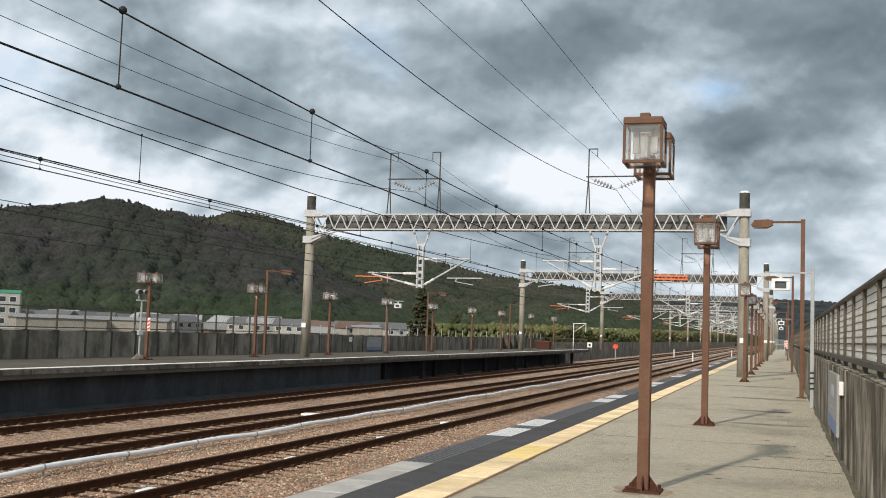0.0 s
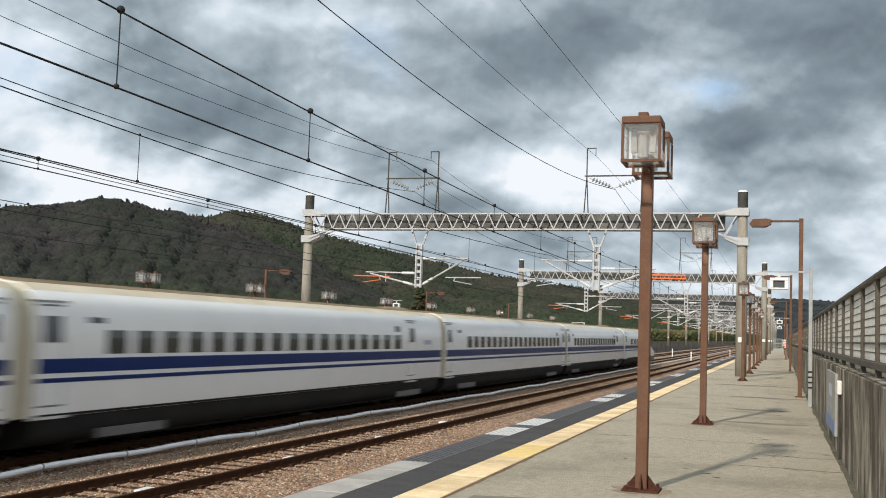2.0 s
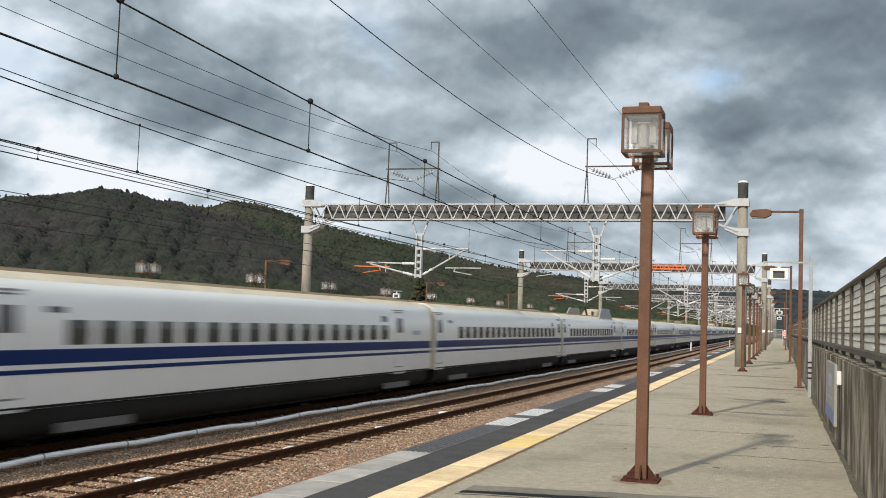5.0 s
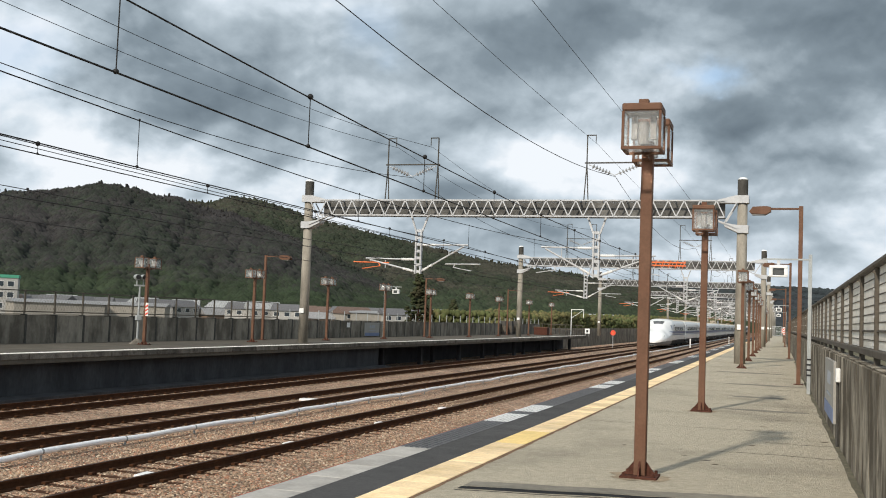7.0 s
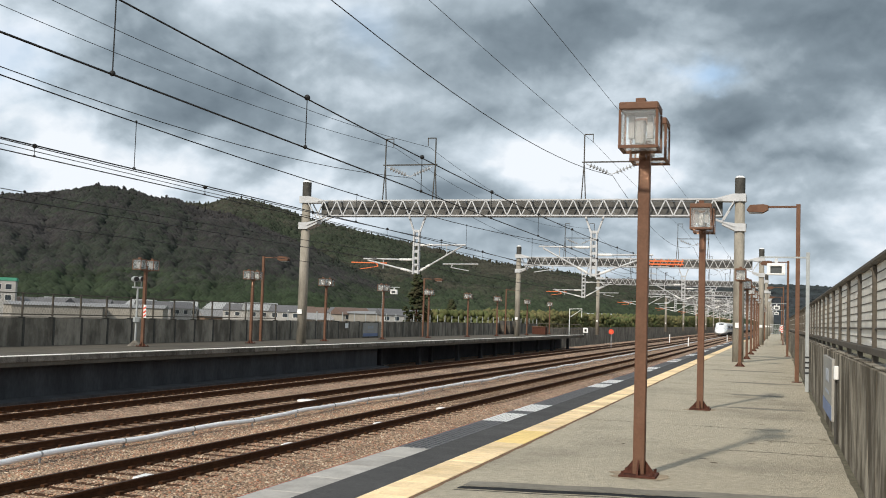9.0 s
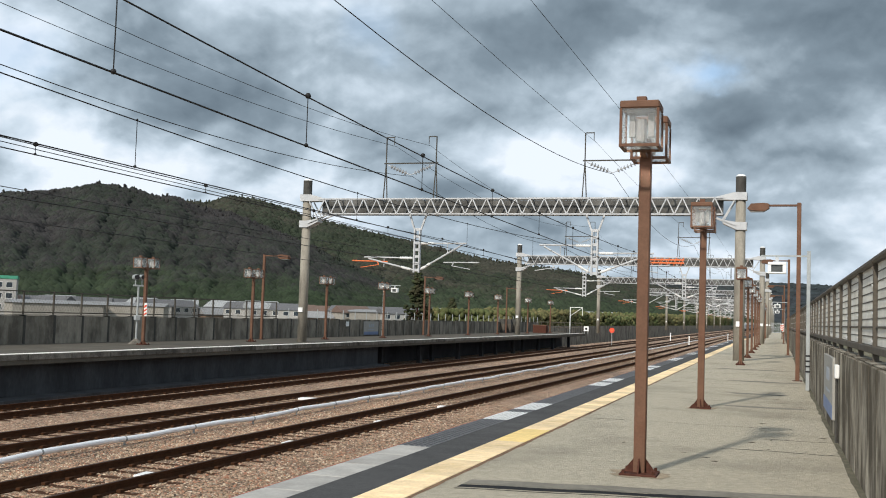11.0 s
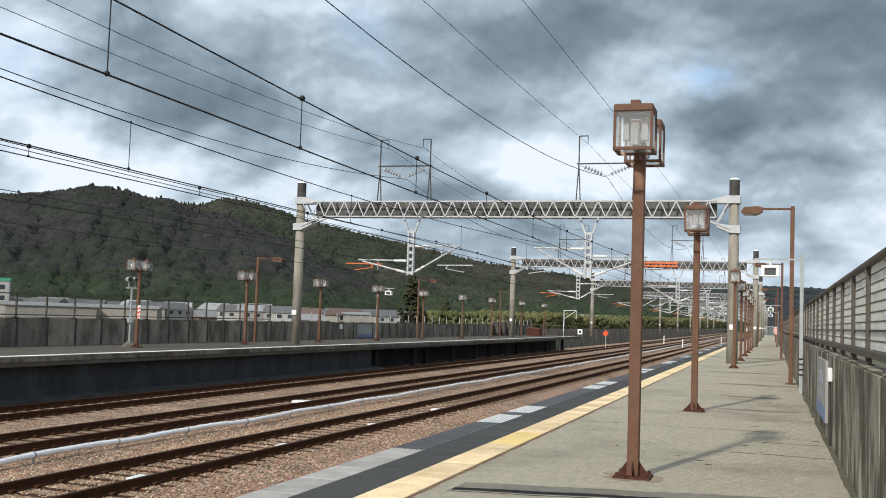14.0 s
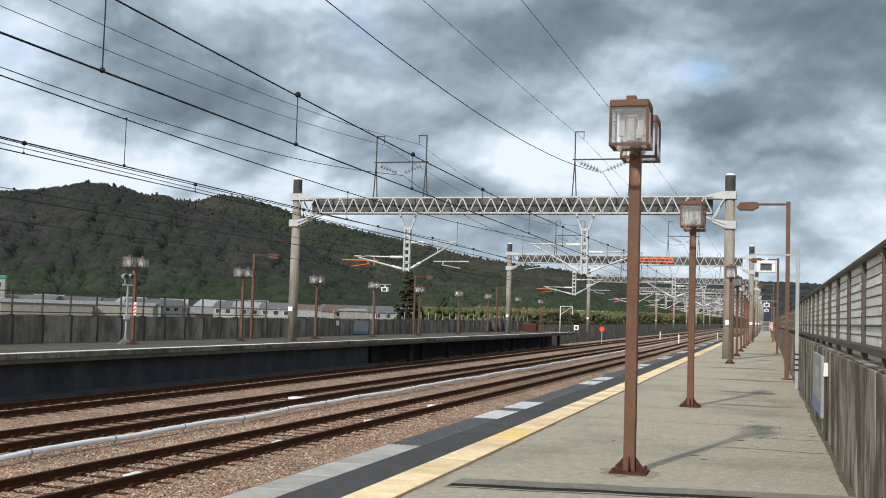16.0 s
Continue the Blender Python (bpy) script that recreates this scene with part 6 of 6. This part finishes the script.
def pantograph(car, turn):
    """Folded collector between two noise shields, with a long tan fairing."""
    p = put("pantograph", shared_mesh("pantograph", lambda: pan_bm(), M["pole_top"]), car, pose(0, 0, 0, 0, 0, turn))
    for sx in (-1, 1):
        def shield():
            bm = B()
            prof = [(-9.3, 3.40), (-8.6, 3.85), (-8.2, 4.12), (-7.9, 4.2), (-4.6, 4.2), (-4.2, 4.13), (-3.7, 3.85), (-2.9, 3.40)]
            a = [bm.verts.new((sx * (1.27 - (z - 3.4) * 0.1), yy, z)) for yy, z in prof]
            b = [bm.verts.new((sx * (1.35 - (z - 3.4) * 0.1), yy, z)) for yy, z in prof]
            bm.faces.new(a)
            bm.faces.new(b[::-1])
            for i in range(8):
                bm.faces.new((a[i], b[i], b[(i + 1) % 8], a[(i + 1) % 8]))
            bmesh.ops.recalc_face_normals(bm, faces=bm.faces[:])
            return bm
        put("noise_shield", shared_mesh("noise_shield/%d" % sx, shield, M["shield"]), p, None, "grey sloping noise shield")
    put("fairing", shared_mesh("fairing/p", lambda: hump(-11.2, -5.6, 0.75, 0.68, 0.3), M["fairing"]), p, None, "tan streamlined fairing")


def pan_bm():
    bm = B()
    bar(bm, (0, -5.2, 3.6), (0, -4.1, 4.3), 0.12, 0.12)
    bar(bm, (0, -4.1, 4.3), (0, -4.9, 4.98), 0.09, 0.09)
    box(bm, -0.95, 0.95, -5.03, -4.77, 4.96, 5.0)
    for sx in (-1, 1):
        rod(bm, (sx * 0.45, -5.0, 3.5), (sx * 0.45, -5.0, 3.95), 0.1, n=8)
    return bm


def middle_car(label, front_door, sign, first, last, n, rear_door, turn, cover):
    """A 25 m coach; origin at its middle, on the rails, heading along +y."""
    car = empty("train_car")
    tagged(car, label, "train car", "cars of the express train")
    y0, y1 = -12.2, 12.2
    put("body", shared_mesh("body", lambda: loft(B(), [(y0, ring_points(0.995)), (y0 + 0.08, ring_points()), (y1 - 0.08, ring_points()), (y1, ring_points(0.995))]), M["train_white"]), car)
    for z0, z1 in ((1.735, 2.02), (1.55, 1.64)):
        put("stripe", shared_mesh("stripe/%.2f" % z0, lambda: side_band(B(), y0 + 0.08, y1 - 0.08, z0, z1, 0.009), M["train_blue"]), car, None, "dark blue stripe")
    put("gangway", shared_mesh("gangway", lambda: loft(B(), [(y, ring_points(0.987, 3.55, 0.9)) for y in (y1, y1 + 0.598)]), M["bellows"]), car, None, "beige gangway cover")
    put("sill_line", shared_mesh("sill_line", lambda: side_band(B(), y0 + 0.1, y1 - 0.1, 0.885, 0.94, 0.005), M["underframe"]), car, None, "thin black line above the skirt")
    common_roof(car, y0, y1)
    put("cable_cover", shared_mesh("cable_cover/%.1f" % cover, lambda: hump(9.6 if cover < 0.5 else 7.4, 11.6, 0.6, cover * 0.8, 0.3), M["cover"]), car, None, "dull brown roof cable cover")
    under_parts(car, y0 + 0.2, y1 - 0.2)
    doors(car, (-11.7, front_door) if rear_door else (front_door,))
    pitch = (last - first) / (n - 1)
    windows(car, [first + i * pitch for i in range(n)] + ([] if rear_door else [-11.2]))
    for s in (-1, 1):
        put("sign_window", shared_mesh("sign_window/%d" % s, lambda: side_band(B(), -0.3, 0.3, 2.72, 2.92, 0.006, (s,)), M["train_glass"]), car, pose(0, sign, 0))
        put("toilet_window", shared_mesh("toilet_window/%d" % s, lambda: side_band(B(), -0.28, 0.28, 2.74, 2.86, 0.006, (s,)), M["door_glass"]), car, pose(0, -10.3, 0))
        if sign == 7.2 and n == 17:
            put("decal", shared_mesh("decal/%d" % s, lambda: side_band(B(), -0.45, 0.45, 2.25, 2.42, 0.006, (s,)), M["decal"]), car, pose(0, 10.5 if sign < 9 else 10.9, 0), "pale blue badge bar")
    if turn is not None:
        pantograph(car, turn)
    return car


def nose_stripe(bm):
    for s in (-1, 1):
        for z0, z1, f1 in ((1.735, 2.02, 0.40), (1.55, 1.64, 0.28)):
            q = nose_patch(B(), s, 0.0, f1, z0, z1, 0.012, True, 12)
            me = bpy.data.meshes.new("tmp")
            q.to_mesh(me)
            q.free()
            bm.from_mesh(me)
            bpy.data.meshes.remove(me)
    return bm



def end_ring(f):
    """Section at f = 0 (full body) to 1 (tip) along the long nose."""
    top = float(np.interp(f, [0, 0.12, 0.25, 0.40, 0.52, 0.62, 0.75, 0.88, 0.96, 1.0], [3.58, 3.52, 3.33, 2.86, 2.38, 2.12, 1.84, 1.47, 1.13, 0.85]))
    half = float(np.interp(f, [0, 0.3, 0.55, 0.75, 0.9, 0.97, 1.0], [1.0, 1.0, 0.97, 0.90, 0.72, 0.48, 0.22]))
    cab = float(np.interp(f, [0, 0.15, 0.35, 0.55, 0.7, 1.0], [0, 0.03, 0.36, 0.42, 0.2, 0.0]))
    base = float(np.interp(f, [0, 0.9, 1.0], [0.88, 0.80, 0.62]))
    pts = []
    for w, z in SECTION:
        t = (z - 0.88) / 2.70
        zz = base + t * (top - base)
        ww = w * half
        if t > 0.42:
            ww *= 1 - cab * (t - 0.42) / 0.58 * 1.3
        pts.append((max(ww, 0.0), zz))
    pts[-1] = (0.0, pts[-1][1])
    return pts + [(-w, z) for w, z in pts[-2::-1]]


def nose_width(f, z):
    """Half width of the nose section f at height z."""
    half = end_ring(f)[:11]
    for (w0, a), (w1, b) in zip(half, half[1:]):
        if a <= z <= b:
            return w0 + (w1 - w0) * (z - a) / max(b - a, 1e-6)
    return half[0][0] if z < half[0][1] else 0.0


def nose_patch(bm, s, f0, f1, z0, z1, proud, taper=False, n=8):
    """A patch on one flank of the nose; with taper its lower edge rises to the upper at f1."""
    y1, tip = 3.6, 13.65
    rows = []
    for i in range(n + 1):
        f = f0 + (f1 - f0) * i / n
        lo = z0 + (z1 - z0) * (i / n) ** 2 * 0.98 if taper else z0
        y = y1 + (tip - y1) * f
        rows.append([bm.verts.new((s * (nose_width(max(f, 0.001), lo + (z1 - lo) * k / 4) + proud), y, lo + (z1 - lo) * k / 4)) for k in range(5)])
    for a, b in zip(rows, rows[1:]):
        for k in range(4):
            bm.faces.new((a[k], b[k], b[k + 1], a[k + 1]))
    bmesh.ops.recalc_face_normals(bm, faces=bm.faces[:])
    if sum(f.normal.x for f in bm.faces) * s < 0:
        bmesh.ops.reverse_faces(bm, faces=bm.faces[:])
    return bm


def end_car(label):
    """A leading or trailing car with the long bill-shaped nose towards +y; its inner end at y = -13.7."""
    car = empty("train_car")
    tagged(car, label, "train car", "cars of the express train")
    y0, y1, tip = -13.1, 3.6, 13.65
    st = [(y0, ring_points(0.995)), (y0 + 0.08, ring_points()), (y1, ring_points())]
    for f in np.linspace(0.05, 1.0, 26):
        st.append((y1 + (tip - y1) * f, end_ring(f)))
    b = put("body", shared_mesh("end_body", lambda: loft(B(), st), M["train_white"]), car)
    put("stripe", shared_mesh("end_stripe", lambda: nose_stripe(side_band(side_band(B(), y0 + 0.1, y1, 1.735, 2.02, 0.009), y0 + 0.1, y1, 1.55, 1.64, 0.009)), M["train_blue"]), car, None, "broad and thin dark blue stripes")
    put("sill_line", shared_mesh("end_sill_line", lambda: side_band(B(), y0 + 0.1, y1 + 2.8, 0.885, 0.94, 0.005), M["underframe"]), car, None, "thin black line above the skirt")
    common_roof(car, y0, y1 - 2.0)
    sk = [(y0 + 0.2, 1.0), (y1 + 2.6, 1.0)]
    nk = [(y1 + 2.62, 1.0), (y1 + 5.6, 0.995), (y1 + 7.5, 0.93), (y1 + 9.0, 0.74), (tip - 0.55, 0.42), (tip - 0.3, 0.2)]
    put("nose_skirt", shared_mesh("nose_skirt", lambda: loft(B(), [(y, [(1.30 * k, 0.30), (1.52 * k, 0.42), (1.60 * k, 0.6), (1.63 * k, 0.89), (-1.63 * k, 0.89), (-1.60 * k, 0.6), (-1.52 * k, 0.42), (-1.30 * k, 0.30)]) for y, k in nk]), M["nose_skirt"]), car, None, "dusty grey skirt under the nose")
    put("skirt", shared_mesh("end_skirt", lambda: loft(B(), [(y, skirt_ring(k)) for y, k in sk]), M["train_grey"]), car)
    put("underframe", shared_mesh("end_underframe", lambda: box(B(), -1.2, 1.2, -11.5, 9.5, 0.20, 0.5), M["underframe"]), car)
    for y in (-8.9, 7.2):
        put("bogie", shared_mesh("bogie", bogie_mesh, M["underframe"]), car, pose(0, y, 0))
    doors(car, (-12.3,))
    windows(car, [-9.0 + i * 1.04 for i in range(12)])
    for s in (-1, 1):
        put("sign_window", shared_mesh("sign_window/%d" % s, lambda: side_band(B(), -0.3, 0.3, 2.72, 2.92, 0.006, (s,)), M["train_glass"]), car, pose(0, 3.3, 0))
        for f0, f1, z0, z1 in ((0.08, 0.14, 2.30, 2.85), (0.19, 0.25, 2.25, 2.78)):
            put("cab_window", shared_mesh("cab_window/%d/%.2f" % (s, f0), lambda: nose_patch(B(), s, f0, f1, z0, z1, 0.012), M["grey_sign"]), car)
    for s in (-1, 1):
        cabp = put("cab_door", shared_mesh("cab_door/%d" % s, lambda: side_band(B(), -0.32, 0.32, 1.1, 2.8, 0.004, (s,)), M["train_white"]), car, pose(0, 3.0, 0), "driver's door")
        put("door_window", shared_mesh("cab_door_window/%d" % s, lambda: side_band(B(), -0.2, 0.2, 2.15, 2.65, 0.012, (s,)), M["door_glass"]), cabp)

    # windscreen: a patch of the nose between two sections, set slightly proud
    def screen():
        bm = B()
        rows = []
        for f in np.linspace(0.27, 0.385, 7):
            half = [(w, z) for w, z in end_ring(f)[:11]]
            keep = half[8:]
            pts = keep + [(-w, z) for w, z in keep[-2::-1]]
            rows.append([bm.verts.new((x * 0.90, y1 + (tip - y1) * f + 0.02, z + 0.03)) for x, z in pts])
        for a, c in zip(rows, rows[1:]):
            for i in range(len(a) - 1):
                bm.faces.new((a[i], a[i + 1], c[i + 1], c[i]))
        return bm
    put("windscreen", shared_mesh("windscreen", screen, M["train_glass"]), car, None, "dark raked windscreen")

    def lights():
        bm = B()
        for sx in (-1, 1):
            f = 0.80
            w = end_ring(f)[5][0]
            z = end_ring(f)[5][1]
            bmesh.ops.create_icosphere(bm, subdivisions=2, radius=0.10, matrix=Matrix.Translation((sx * w * 0.98, y1 + (tip - y1) * f, z)) @ Matrix.Diagonal((0.5, 1.6, 0.6, 1)))
        return bm
    put("head_light", shared_mesh("head_light", lights, M["train_glass"]), car, None, "dark lamp lens")
    return car


SPEED, NOSE_AT, T_AT = 82.9, 77.3, 1.5
CARS = []


def train():
    front = end_car("glossy white leading train car with long nose and blue stripes")
    CARS.append((front, 13.65, False))
    # front door, sign, first and last window, windows, rear door, collector's turn, cover height
    even, odd = (8.7, 7.2, -9.6, 7.2, 17, True, None, 0.25), (11.5, 9.7, -8.8, 9.9, 19, True, None, 0.25)
    own = {3: (11.5, 9.7, -9.7, 9.0, 19, True, 0, 0.25), 4: (8.7, 5.2, -9.6, 5.2, 15, True, None, 0.3), 6: (8.7, 10.45, -10.5, 7.35, 16, True, None, 0.35), 7: (11.5, 9.6, -8.5, 9.75, 17, False, None, 0.6), 8: (8.7, 7.2, -9.4, 7.2, 15, True, None, 0.25), 10: (8.7, 7.2, -9.6, 7.2, 17, True, 180, 0.25)}
    mids = {}
    for i in range(14):
        key = own.get(i, odd if i % 2 else even)
        lab = "glossy white train car with blue stripes" + (" and roof pantograph" if key[6] is not None else ", running at speed")
        if key not in mids:
            mids[key] = car = middle_car(lab, *key)
        else:
            car = copy_thing(mids[key], Matrix.Identity(4))
        CARS.append((car, 27.35 + 12.5 + 25.0 * i, False))
    back = copy_thing(front, Matrix.Identity(4))
    tagged(back, "glossy white trailing train car with long nose and blue stripes")
    CARS.append((back, 27.35 + 350 + 13.7, True))


train()
edge_pieces()
near_wall()
near_fence()


def motions():
    """The train runs away along the second track at a steady speed."""
    times = [0, 0.25, 0.5, 0.75, 1, 1.25, 1.5, 1.75, 2, 2.25, 2.5, 3, 3.5, 4, 4.5, 5, 5.5, 6, 6.5, 7, 7.5, 8, 8.5, 9, 10, 11, 12, 13, 14, 15, 16]
    for car, back, turned in CARS:
        rows = []
        for t in times:
            s = NOSE_AT + SPEED * (t - T_AT) - back
            rows.append((t, pose(TRACK["B"] + cx(s), s, 0.0, 0, 0, -heading(s) + (180 if turned else 0))))
        walk(car, rows)


motions()
